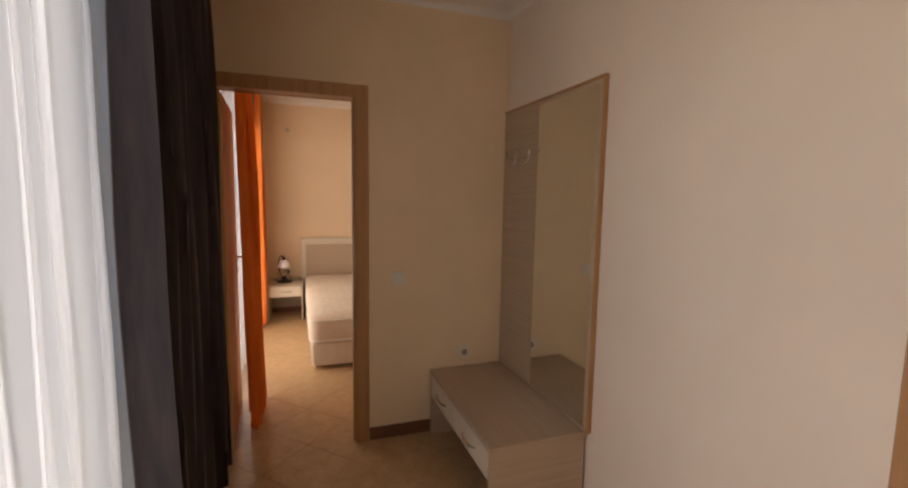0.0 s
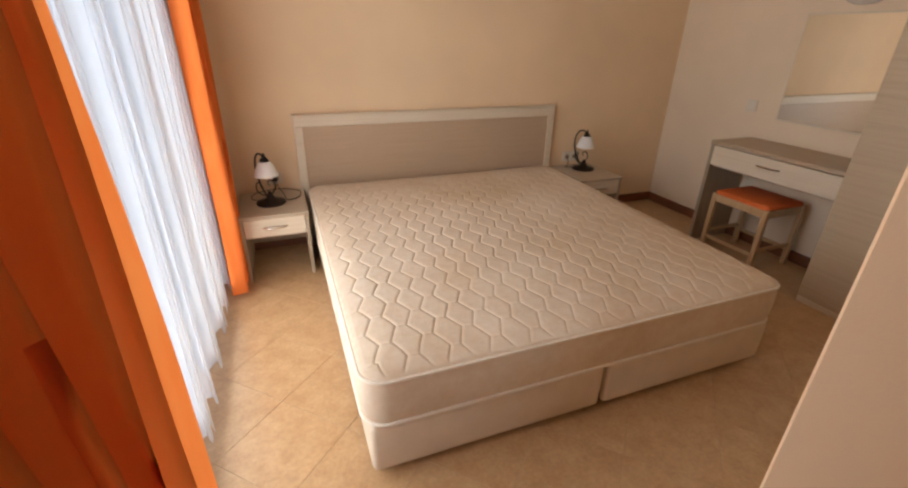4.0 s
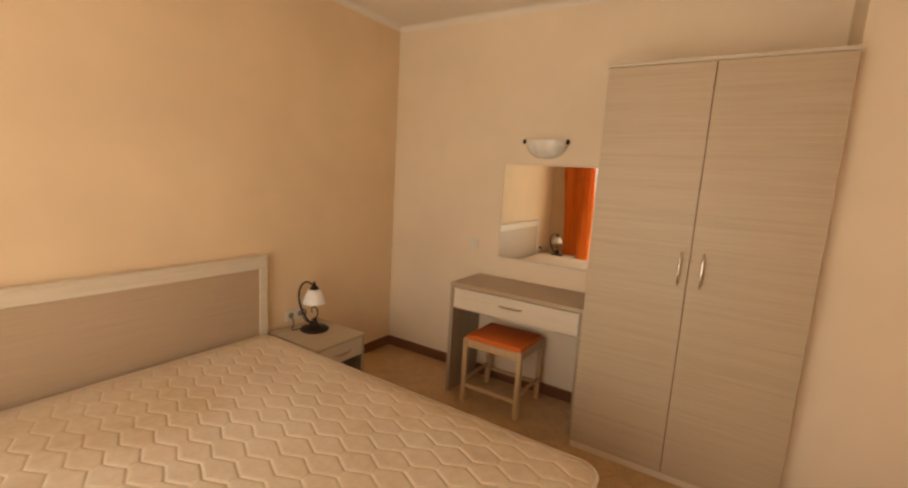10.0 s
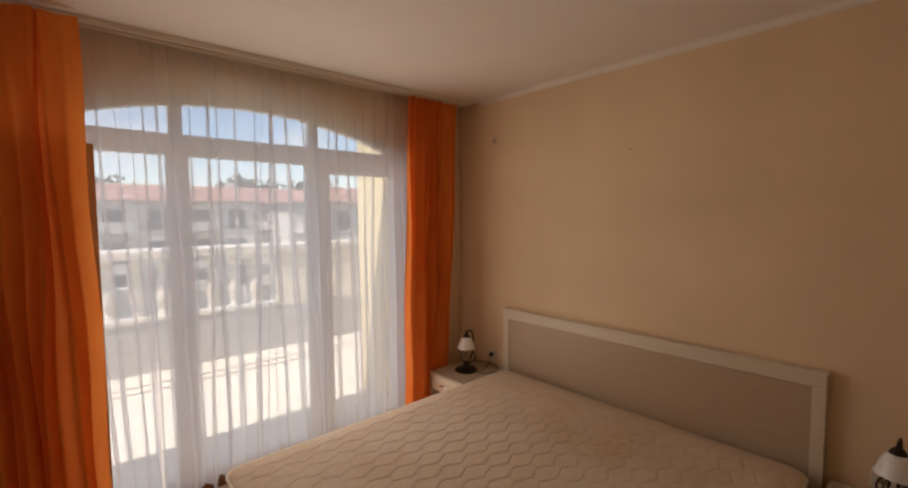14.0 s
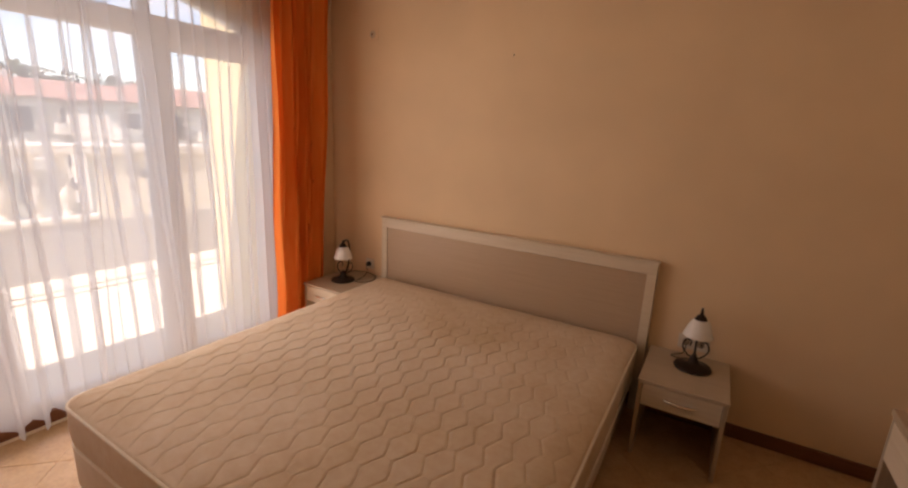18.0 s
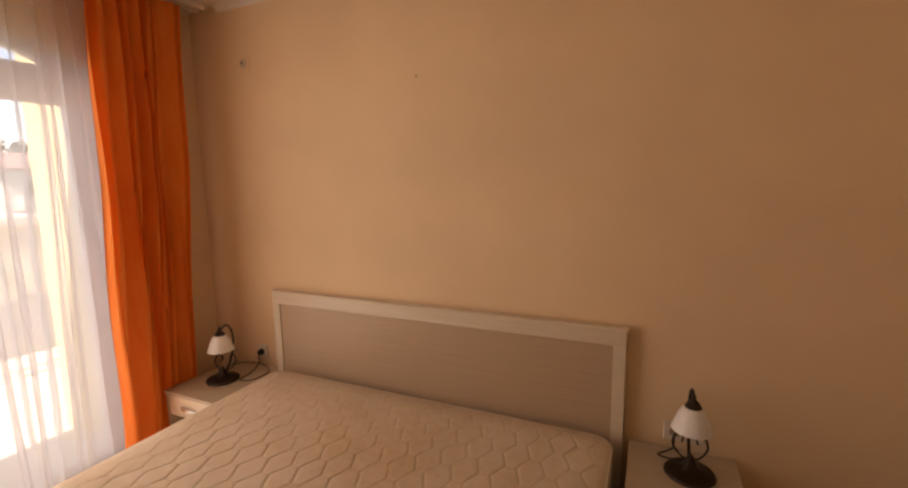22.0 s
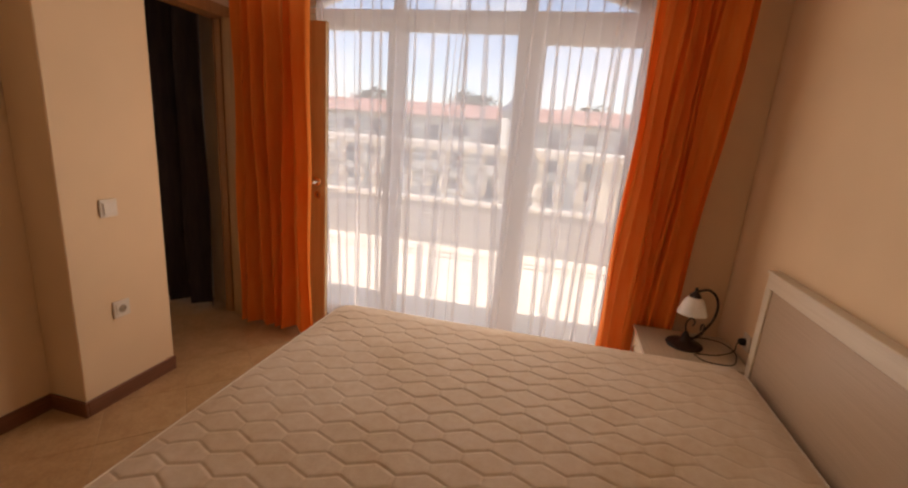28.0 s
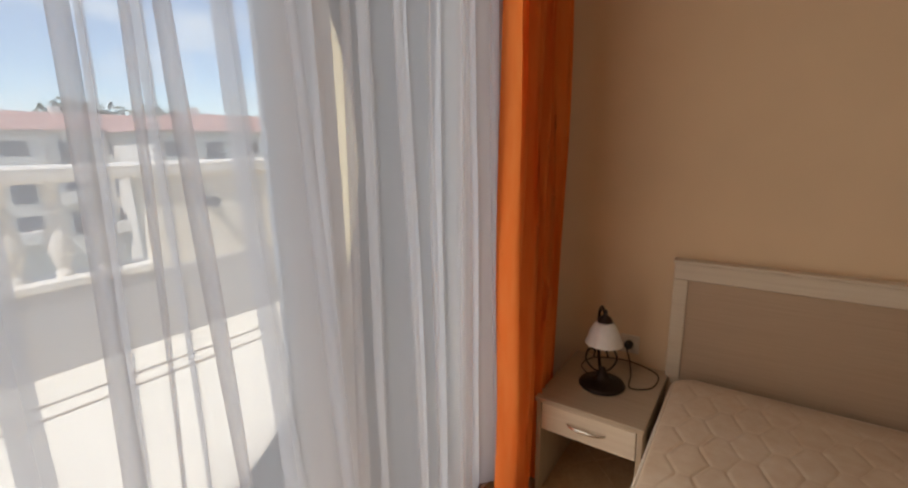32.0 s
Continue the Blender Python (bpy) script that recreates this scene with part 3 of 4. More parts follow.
# ---------------------------------------------------------------- curtains
def drape(name, y0, y1, xc, amp, folds, z0, z1, material, label, fold_back=0.7, seed=1, slant=0.0, skew=0.0, category="curtain", group="", hem=0.0, pinch=0.35, drift=0.0, wobble=1.0, trim=(0.0, 0.0)):
    """Hanging cloth in S-shaped folds of uneven width, closer gathered at the head."""
    rng = random.Random(seed)
    width = y1 - y0
    cuts = [0.0]
    for _ in range(folds):
        cuts.append(cuts[-1] + rng.uniform(0.55 - slant, 1.5 + slant))
    cuts = [c / cuts[-1] for c in cuts]
    gains = [rng.uniform(0.55, 1.15) for _ in range(folds)]
    lean = [rng.uniform(-1, 1) for _ in range(folds)]
    stray = [0.0] + [slant * rng.uniform(-1, 1) for _ in range(folds - 1)] + [0.0]
    per = 14
    cols = []
    for f in range(folds):
        for k in range(per):
            cols.append((f, k / per))
    cols.append((folds - 1, 1.0))
    nz = 26
    verts, faces = [], []
    for iz in range(nz + 1):
        v = iz / nz
        z = z1 + (z0 - z1) * v
        loose = pinch + (1 - pinch) * min(1.0, v * 2.2) ** 0.7
        for f, u in cols:
            a = 2 * math.pi * u
            s = cuts[f] + (cuts[f + 1] - cuts[f]) * u
            wf = (cuts[f + 1] - cuts[f]) * width
            y = y0 + width * s - fold_back * wf / 4 * math.sin(2 * a) * loose * (0.6 + 0.4 * gains[f])
            y += (trim[0] * (1 - s) + trim[1] * s) * v
            y += (stray[f] * (1 - u) + stray[f + 1] * u) * width / folds * (2 * v - 1) * 1.6
            y += 0.012 * lean[f] * math.sin(a / 2) * v * 2
            y += wobble * 0.008 * math.sin(5.1 * z + f * 1.7) * loose
            x = xc + skew * (1 - s) + amp * gains[f] * loose * math.cos(a) + drift * v + wobble * 0.006 * math.sin(3.3 * z + f * 2.3)
            dz = hem * (0.5 - 0.5 * math.cos(a)) ** 0.55 * v ** 8
            verts.append((x, y, z + dz))
    m = len(cols)
    for iz in range(nz):
        for k in range(m - 1):
            i = iz * m + k
            faces.append((i, i + 1, i + m + 1, i + m))
    me = bpy.data.meshes.new(name)
    me.from_pydata(verts, [], faces)
    me.shade_smooth()
    me.materials.append(material)
    return tagged(new(name, me), label, category, group)


drape("sheer_curtain", -2.55, -0.34, 0.385, 0.021, 19, 0.035, H - 0.025, M["sheer"], "white sheer net curtain hanging in soft folds across the arched window", 0.88, 3, slant=0.3, hem=0.10, skew=0.03, wobble=0.35)
drape("orange_curtain", -3.04, -2.51, 0.558, 0.042, 6, 0.035, H - 0.03, M["orange"], "gathered bright orange curtain hanging in front of the open door", 0.2, 5, slant=0.4, group="orange curtains", pinch=0.6, drift=0.03, trim=(0.02, 0.035))
drape("orange_curtain", -0.645, -0.16, 0.465, 0.045, 8, 0.035, H - 0.03, M["orange"], "gathered bright orange curtain beside the bedside cabinet", 0.2, 8, slant=0.4, group="orange curtains", pinch=0.6, trim=(-0.01, -0.16))
drape("sheer_curtain", -6.95, -3.95, 0.372, 0.022, 20, 0.03, H - 0.025, M["sheer"], "white sheer net curtain in the hall", 0.9, 11, hem=0.03, wobble=0.4)
drape("dark_curtain", -4.42, -3.35, 0.455, 0.080, 7, 0.03, H - 0.03, M["navy"], "heavy charcoal blackout curtain hanging beside the bedroom door", 0.25, 21, pinch=0.6)


# ---------------------------------------------------------------- doors
def lever(parent, x, z, face_y, out, mat):
    """Round-rose lever handle with a keyhole rose below; out is +1 or -1 along y."""
    p = part("handle_rose", lathe([(0.0, 0), (0.026, 0), (0.026, out * 0.006), (0.020, out * 0.009), (0.0, out * 0.009)], (x, face_y, z), 24, "y"), mat, parent, "round steel rose", True)
    part("lever", tube(curve_pts([(x, face_y + out * 0.006, z), (x, face_y + out * 0.045, z), (x - 0.012, face_y + out * 0.058, z), (x - 0.05, face_y + out * 0.060, z - 0.002), (x - 0.118, face_y + out * 0.058, z - 0.004)], 5), 0.0095, 10), mat, p, "", True)
    q = part("key_rose", lathe([(0.0, 0), (0.024, 0), (0.024, out * 0.006), (0.0, out * 0.007)], (x, face_y, z - 0.085), 24, "y"), mat, parent, "round keyhole rose", True)
    block("keyhole", (x - 0.004, face_y + out * 0.0065, z - 0.098), (x + 0.004, face_y + out * 0.0085, z - 0.074), M["dark"], q)


frame_1 = thing("door_frame_1", ((DOOR[0] + DOOR[1]) / 2, -3.235, 0), "brown wooden door frame with flat architraves", "door frame", kind="structure")
d0, d1, dh = DOOR
for ya, yb in ((Y_HALL - 0.014, Y_HALL), (Y_S, Y_S + 0.014)):
    right = 1.240 if ya < -3.25 else 1.213
    block("architrave", (d0 - 0.055, ya, 0.0), (d0 + 0.004, yb, dh + 0.068), M["oak_trim"], frame_1, bevel=0.003)
    block("architrave", (d1 - 0.004, ya, 0.0), (right, yb, dh + 0.068), M["oak_trim"], frame_1, bevel=0.003)
    block("head_architrave", (d0 + 0.004, ya, dh - 0.002), (d1 - 0.004, yb, dh + 0.068), M["oak_trim"], frame_1, bevel=0.003)
block("jamb", (d0 - 0.034, Y_HALL, 0.0), (d0, Y_S, dh + 0.002), M["oak_trim"], frame_1)
block("jamb", (d1, Y_HALL, 0.0), (d1 + 0.034, Y_S, dh + 0.002), M["oak_trim"], frame_1)
block("head_jamb", (d0 - 0.034, Y_HALL, dh + 0.002), (d1 + 0.034, Y_S, dh + 0.038), M["oak_trim"], frame_1)
block("door_stop", (d1 - 0.012, Y_HALL + 0.01, 0.0), (d1, Y_HALL + 0.055, dh), M["oak_trim"], frame_1, bevel=0.002)
block("door_stop", (d0, Y_HALL + 0.01, 0.0), (d0 + 0.012, Y_HALL + 0.055, dh), M["oak_trim"], frame_1, bevel=0.002)
block("strike_plate", (d1 - 0.0012, -3.222, 0.93), (d1 + 0.001, -3.206, 1.05), M["iron"], frame_1, "steel strike plate")

door_1 = thing("door_1", (d0 + 0.003, Y_S - 0.004, 0), "flush oak veneer bedroom door standing wide open behind the curtain", "door")
block("leaf", (d0 + 0.003, Y_S - 0.044, 0.008), (d1 - 0.003, Y_S - 0.004, dh - 0.003), M["oak_door"], door_1, bevel=0.002)
lever(door_1, d1 - 0.055, 1.03, Y_S - 0.004, 1, M["chrome"])
lever(door_1, d1 - 0.055, 1.03, Y_S - 0.044, -1, M["chrome"])
for z in (0.25, 1.0, 1.78):
    part("hinge", lathe([(0, 0), (0.007, 0), (0.007, 0.09), (0, 0.09)], (d0 + 0.001, Y_S + 0.004, z), 10), M["chrome"], door_1, "steel hinge", True)
door_1.rotation_euler = (0, 0, radians(92.5))

frame_2 = thing("door_frame_2", (X_HALL_E, -5.83, 0), "brown wooden door frame in the hall", "door frame", kind="structure")
block("architrave", (X_HALL_E - 0.014, -5.37, 0), (X_HALL_E, -5.28, 2.10), M["oak_trim"], frame_2, bevel=0.003)
block("architrave", (X_HALL_E - 0.014, -6.33, 0), (X_HALL_E, -6.24, 2.10), M["oak_trim"], frame_2, bevel=0.003)
block("head_architrave", (X_HALL_E - 0.014, -6.24, 2.02), (X_HALL_E, -5.37, 2.10), M["oak_trim"], frame_2, bevel=0.003)
door_2 = thing("door_2", (X_HALL_E, -5.83, 0), "closed flush oak veneer hall door", "door", kind="structure")
leaf_2 = block("leaf", (X_HALL_E - 0.008, -6.238, 0.008), (X_HALL_E - 0.001, -5.372, 2.018), M["oak_door"], door_2)
part("lever", tube([(X_HALL_E - 0.008, -5.44, 1.03), (X_HALL_E - 0.06, -5.44, 1.03), (X_HALL_E - 0.06, -5.56, 1.03)], 0.009), M["chrome"], leaf_2, "", True)

# ---------------------------------------------------------------- bed
def mattress(lo, hi):
    """Quilted mattress: zigzag hexagon stitching pressed into a softly domed top."""
    (x0, y0, z0), (x1, y1, z1) = lo, hi
    th = thing("mattress", ((x0 + x1) / 2, (y0 + y1) / 2, z0), "cream quilted double mattress with hexagon stitching, no bedding", "mattress")
    pitch, period, amp = 0.0757, 0.154, 0.0180
    step = 0.0037
    nx, ny = int((x1 - x0) / step), int((y1 - y0) / step)
    xs, ys = np.linspace(x0, x1, nx + 1), np.linspace(y0, y1, ny + 1)
    gx, gy = np.meshgrid(xs, ys)
    # waviness of hand-guided stitching: mirrored zigzag lines that run from head to foot
    u = gx - 2.440 + 0.002 * np.sin(gy * 9.0) + 0.002 * np.sin(gx * 13 + gy * 5) + 0.0012 * np.sin(gx * 31 - gy * 43)
    v = gy + 2.013 + 0.003 * np.sin(gx * 8.0 + gy * 3) + 0.002 * np.sin(gy * 27 + gx * 39)
    tri = 1 - 4 * np.abs(np.mod(v / period + 0.5, 1.0) - 0.5)
    near = np.round(u / pitch)
    edge = np.full(gx.shape, 9.0)
    for k in (near - 1, near, near + 1):
        line = k * pitch + np.where(np.mod(k, 2) < 0.5, 1.0, -1.0) * amp * tri
        edge = np.minimum(edge, 0.906 * np.abs(u - line))
    # short cross stitches close the necks into hexagons
    cell = np.floor(u / pitch)
    rung = np.where(np.mod(cell, 2) < 0.5, 0.0, 0.5) * period
    dv = np.mod(v - rung + period / 2, period) - period / 2
    du = np.maximum(0, np.abs(u - (cell + 0.5) * pitch) - (pitch / 2 - amp))
    edge = np.minimum(edge, 0.0028 + np.hypot(du, dv))
    puff = np.minimum(edge / 0.0125, 1.0)
    worn = 0.68 * np.clip(0.80 + 0.30 * np.sin(gx * 3.1 - 0.4) * np.sin(gy * 3.7 + 2.2) - 0.30 * np.clip((gy + 0.75) / 0.6, 0, 1), 0.36, 1)
    relief = worn * ((0.0050 + 0.0014 * np.sin(gx * 17 + 1) * np.sin(gy * 15)) * (1 - (1 - puff) ** 2) - 0.0034 * np.exp(-((edge / 0.0030) ** 2)))
    border = np.minimum(np.minimum(gx - x0, x1 - gx), np.minimum(gy - y0, y1 - gy))
    # rounded plan corners
    r = 0.085
    dx = np.maximum(0, r - np.minimum(gx - x0, x1 - gx))
    dy = np.maximum(0, r - np.minimum(gy - y0, y1 - gy))
    corner = (dx > 0) & (dy > 0)
    dist = np.hypot(dx, dy)
    px, py = gx.copy(), gy.copy()
    k = np.where(corner & (dist > 1e-9), np.maximum(dx, dy) / np.maximum(dist, 1e-9), 1.0)
    cx = np.where(gx < (x0 + x1) / 2, x0 + r, x1 - r)
    cy = np.where(gy < (y0 + y1) / 2, y0 + r, y1 - r)
    px = np.where(corner, cx + (gx - cx) * k, gx)
    py = np.where(corner, cy + (gy - cy) * k, gy)
    fade = np.clip((border - 0.004) / 0.022, 0, 1)
    z = z1 - 0.026 * (1 - np.clip(border / 0.15, 0, 1)) ** 2 - 0.008 * (1 - np.clip(border / 0.012, 0, 1)) ** 2 + relief * fade
    z += 0.006 * np.sin(gx * 2.1 + 0.6) * np.sin(gy * 2.6 + 1.0) * fade
    # the head end lies a little higher
    rise = 0.018 / (y1 - y0)
    z += rise * (py - y0)
    verts = np.stack([px, py, z], -1).reshape(-1, 3)
    idx = np.arange((nx + 1) * (ny + 1)).reshape(ny + 1, nx + 1)
    faces = np.stack([idx[:-1, :-1], idx[:-1, 1:], idx[1:, 1:], idx[1:, :-1]], -1).reshape(-1, 4)
    o = np.array(th.location)
    me = bpy.data.meshes.new("quilted_top")
    me.from_pydata((verts - o).tolist(), [], faces.tolist())
    me.shade_smooth()
    me.materials.append(M["ticking"])
    top = new("quilted_top", me)
    top.parent = th

    def loop(off, z, tilt, n=10):
        pts = []
        for qx, qy, a0 in ((x1 - r, y1 - r, 0), (x0 + r, y1 - r, 90), (x0 + r, y0 + r, 180), (x1 - r, y0 + r, 270)):
            for i in range(n + 1):
                a = radians(a0 + 90 * i / n)
                py = qy + (r + off) * math.sin(a)
                pts.append(Vector((qx + (r + off) * math.cos(a), py, z + tilt * (py - y0))))
        return pts
    bm = bmesh.new()
    rings = [[bm.verts.new(p) for p in loop(off, z, tilt)] for off, z, tilt in ((-0.004, z1 - 0.035, rise), (0.004, z1 - 0.06, rise), (0.008, (z0 + z1) / 2 - 0.01, rise / 2), (0.004, z0 + 0.04, 0), (-0.004, z0 + 0.002, 0))]
    m = len(rings[0])
    for a, b in zip(rings, rings[1:]):
        for i in range(m):
            bm.faces.new((a[i], a[(i + 1) % m], b[(i + 1) % m], b[i]))
    bm.faces.new(rings[-1])
    part("side_band", bm, M["ticking"], th, "plain cream side border", True)
    for z, tilt in ((z1 - 0.034, rise), (z0 + 0.009, 0)):
        pts = loop(0.001, z, tilt)
        part("piping", tube(pts + [pts[0]], 0.0065, 7), M["piping"], th, "pale corded edge", True)
    # side grips
    for y in (-0.75, -1.45):
        block("side_grip", (x0 - 0.013, y - 0.06, 0.30), (x0 - 0.006, y + 0.06, 0.335), M["piping"], th, "sewn carrying strap", 0.003)
    return th


mattress((0.93, -2.085, 0.238), (2.805, -0.085, 0.456))
for x0, x1 in ((0.945, 1.876), (1.892, 2.79)):
    base = thing("bed_base", ((x0 + x1) / 2, -1.06, 0), "fabric covered cream box bed base on short feet", "bed base", "pair of bed bases")
    block("box", (x0, -2.08, 0.028), (x1, -0.09, 0.236), M["base_cloth"], base, bevel=0.024, seg=4)
    for fx in (x0 + 0.08, x1 - 0.08):
        for fy in (-1.97, -0.18):
            part("foot", lathe([(0.0, 0.0), (0.022, 0.0), (0.026, 0.03), (0, 0.03)], (fx, fy, 0), 12), M["dark"], base, "short black foot")

hb = thing("headboard", (1.865, -0.03, 0), "grey wood-effect headboard in a cream frame", "headboard")
hx0, hx1, hz = 0.885, 2.844, 0.905
block("panel", (hx0 + 0.05, -0.042, 0.25), (hx1 - 0.05, -0.018, hz - 0.066), M["ash_head"], hb, "grey streaked infill panel")
block("top_rail", (hx0, -0.05, hz - 0.066), (hx1, -0.008, hz), M["cream"], hb, bevel=0.003)
block("stile", (hx0, -0.05, 0.0), (hx0 + 0.052, -0.008, hz - 0.066), M["cream"], hb, bevel=0.002)
block("stile", (hx1 - 0.052, -0.05, 0.0), (hx1, -0.008, hz - 0.066), M["cream"], hb, bevel=0.002)
block("cap", (hx0 - 0.006, -0.056, hz), (hx1 + 0.006, -0.004, hz + 0.012), M["cream"], hb, bevel=0.002)


# ---------------------------------------------------------------- bedside cabinets
def bow_handle(parent, at, along, out, length, material, drop=0.012, rise=0.028, r=0.005):
    """Slim arched pull."""
    at, along, out = Vector(at), Vector(along), Vector(out)
    pts, rad = [], []
    for i in range(13):
        u = i / 12 * 2 - 1
        pts.append(at + along * (u * length / 2) + out * (rise * (1 - u ** 4)))
        rad.append(r * (0.75 + 0.65 * (1 - u * u)))
    h = part("handle", tube(pts, rad, 8), material, parent, "slim bowed metal handle", True)
    return h


def bedside(x0, x1, y0, label):
    y1 = -0.018
    th = thing("bedside_cabinet", ((x0 + x1) / 2, (y0 + y1) / 2, 0), label, "bedside cabinet", "pair of bedside cabinets")
    block("top", (x0 - 0.004, y0 - 0.006, 0.402), (x1 + 0.004, y1, 0.421), M["ns_top"], th, bevel=0.002)
    block("side_panel", (x0, y0, 0.0), (x0 + 0.018, y1, 0.402), M["ns_side"], th, bevel=0.0015)
    block("side_panel", (x1 - 0.018, y0, 0.0), (x1, y1, 0.402), M["ns_side"], th, bevel=0.0015)
    block("back_panel", (x0 + 0.018, y1 - 0.008, 0.06), (x1 - 0.018, y1, 0.402), M["ns_side"], th)
    block("shelf", (x0 + 0.018, y0 + 0.03, 0.270), (x1 - 0.018, y1 - 0.008, 0.285), M["ns_side"], th)
    dr = block("drawer", (x0 + 0.021, y0 + 0.001, 0.288), (x1 - 0.021, y0 + 0.33, 0.398), M["cream"], th, "cream drawer front", 0.0015)
    bow_handle(dr, ((x0 + x1) / 2, y0 + 0.001, 0.345), (1, 0, 0), (0, -1, 0), 0.14, M["brass"], rise=0.02)
    return th


bedside(0.505, 0.892, -0.485, "pale wood bedside cabinet with one drawer, beside the orange curtain")
bedside(2.872, 3.256, -0.462, "pale wood bedside cabinet with one drawer and an open shelf")


# ---------------------------------------------------------------- table lamps
def table_lamp(x, y, z, turn, label):
    th = thing("table_lamp", (x, y, z), label, "table lamp", "bedside lamps")
    part("base", lathe([(0, 0), (0.080, 0), (0.084, 0.006), (0.078, 0.014), (0.042, 0.022), (0.024, 0.034), (0.016, 0.055), (0.008, 0.072), (0.0, 0.076)], (x, y - 0.042, z), 28), M["iron"], th, "dark bronze oval foot", True)
    stem = part("stem", tube(curve_pts([(x, y - 0.030, z + 0.022), (x, y + 0.022, z + 0.045), (x, y + 0.080, z + 0.105), (x, y + 0.104, z + 0.175), (x, y + 0.088, z + 0.240), (x, y + 0.036, z + 0.280), (x, y - 0.034, z + 0.274)], 7), 0.0058, 9), M["iron"], th, "curved swan-neck stem", True)
    for s in (-1, 1):
        part("scroll", tube(curve_pts([(x, y - 0.02, z + 0.043), (x + s * 0.03, y - 0.014, z + 0.05), (x + s * 0.056, y - 0.004, z + 0.085), (x + s * 0.045, y + 0.008, z + 0.12), (x + s * 0.022, y + 0.014, z + 0.112), (x + s * 0.026, y + 0.010, z + 0.088)], 5), 0.0036, 7), M["iron"], stem, "", True)
    part("cap", lathe([(0.0, 0.050), (0.006, 0.048), (0.008, 0.030), (0.020, 0.018), (0.028, 0.004), (0.026, 0.0), (0.0, 0.0)], (x, y - 0.034, z + 0.246), 20), M["iron"], th, "bronze shade cap", True)
    prof = [(0.026, 0.0), (0.038, -0.010), (0.050, -0.034), (0.058, -0.060), (0.067, -0.083), (0.064, -0.084), (0.054, -0.058), (0.045, -0.034), (0.033, -0.012), (0.022, -0.002)]
    sh = part("shade", lathe(prof, (x, y - 0.034, z + 0.249), 28), M["opal"], th, "white opal glass bell shade", True)
    part("bulb", lathe([(0.0, 0.0), (0.012, -0.004), (0.014, -0.02), (0.022, -0.045), (0.016, -0.066), (0.0, -0.072)], (x, y - 0.034, z + 0.246), 14), M["opal"], sh, "", True)
    th.rotation_euler = (0, 0, radians(turn))
    th.scale = (1.07, 1.07, 1.07)
    return th


table_lamp(0.670, -0.228, 0.421, 25, "small bronze table lamp with a white bell shade beside the curtain")
table_lamp(3.088, -0.138, 0.421, 0, "small bronze table lamp with a white bell shade near the corner")


def cable(name, ctrl, r=0.0028, label="thin dark lamp cable trailing over the cabinet"):
    part_ob = part(name, tube(curve_pts(ctrl, 8), r, 6), M["iron"], None, "", True)
    return tagged(part_ob, label, "cable")


cable("lamp_cable", [(0.63, -0.235, 0.426), (0.57, -0.16, 0.428), (0.60, -0.07, 0.432), (0.71, -0.045, 0.44), (0.80, -0.06, 0.44), (0.868, -0.10, 0.432), (0.86, -0.20, 0.425), (0.79, -0.24, 0.425), (0.77, -0.14, 0.428), (0.745, -0.06, 0.45), (0.728, -0.045, 0.49), (0.728, -0.034, 0.502)])
cable("lamp_cable", [(3.05, -0.115, 0.426), (2.98, -0.10, 0.426), (3.03, -0.05, 0.432), (3.04, -0.032, 0.46), (3.04, -0.016, 0.482)])


# ---------------------------------------------------------------- wardrobe
wd = thing("wardrobe", (3.82, -2.22, 0), "tall two-door wardrobe in pale grey-beige wood effect", "wardrobe")
wy0, wy1, wx, wh = -2.695, -1.752, 3.553, 2.042
block("side_panel", (wx + 0.02, wy1 - 0.018, 0.0), (X_E - 0.002, wy1, wh - 0.018), M["ash"], wd, bevel=0.001)
block("side_panel", (wx + 0.02, wy0, 0.0), (X_E - 0.002, wy0 + 0.018, wh - 0.018), M["ash"], wd, bevel=0.001)
block("top_panel", (wx + 0.004, wy0 - 0.004, wh - 0.018), (X_E - 0.002, wy1 + 0.004, wh), M["cream_edge"], wd, "thin top board", 0.0015)
block("back_panel", (X_E - 0.012, wy0 + 0.018, 0.05), (X_E - 0.003, wy1 - 0.018, wh - 0.018), M["ash"], wd)
block("plinth", (wx + 0.006, wy0 + 0.002, 0.0), (wx + 0.022, wy1 - 0.002, 0.034), M["cream"], wd, "pale plinth strip", 0.001)
block("shelf", (wx + 0.03, wy0 + 0.018, 1.70), (X_E - 0.012, wy1 - 0.018, 1.718), M["ash"], wd)
split = -2.219
block("centre_lip", (wx + 0.010, split - 0.0019, 0.037), (wx + 0.0175, split + 0.0019, wh - 0.022), M["skirting"], wd, "reddish brown edge between the doors")
for ya, yb, hy in ((split + 0.002, wy1 - 0.001, split + 0.038), (wy0 + 0.001, split - 0.002, split - 0.056)):
    dr = block("door", (wx, ya, 0.036), (wx + 0.018, yb, wh - 0.021), M["ash"], wd, "grey-beige streaked door", 0.0012)
    bow_handle(dr, (wx, hy, 1.083), (0, 0, 1), (-1, 0, 0), 0.165, M["brass"], rise=0.026, r=0.0050)

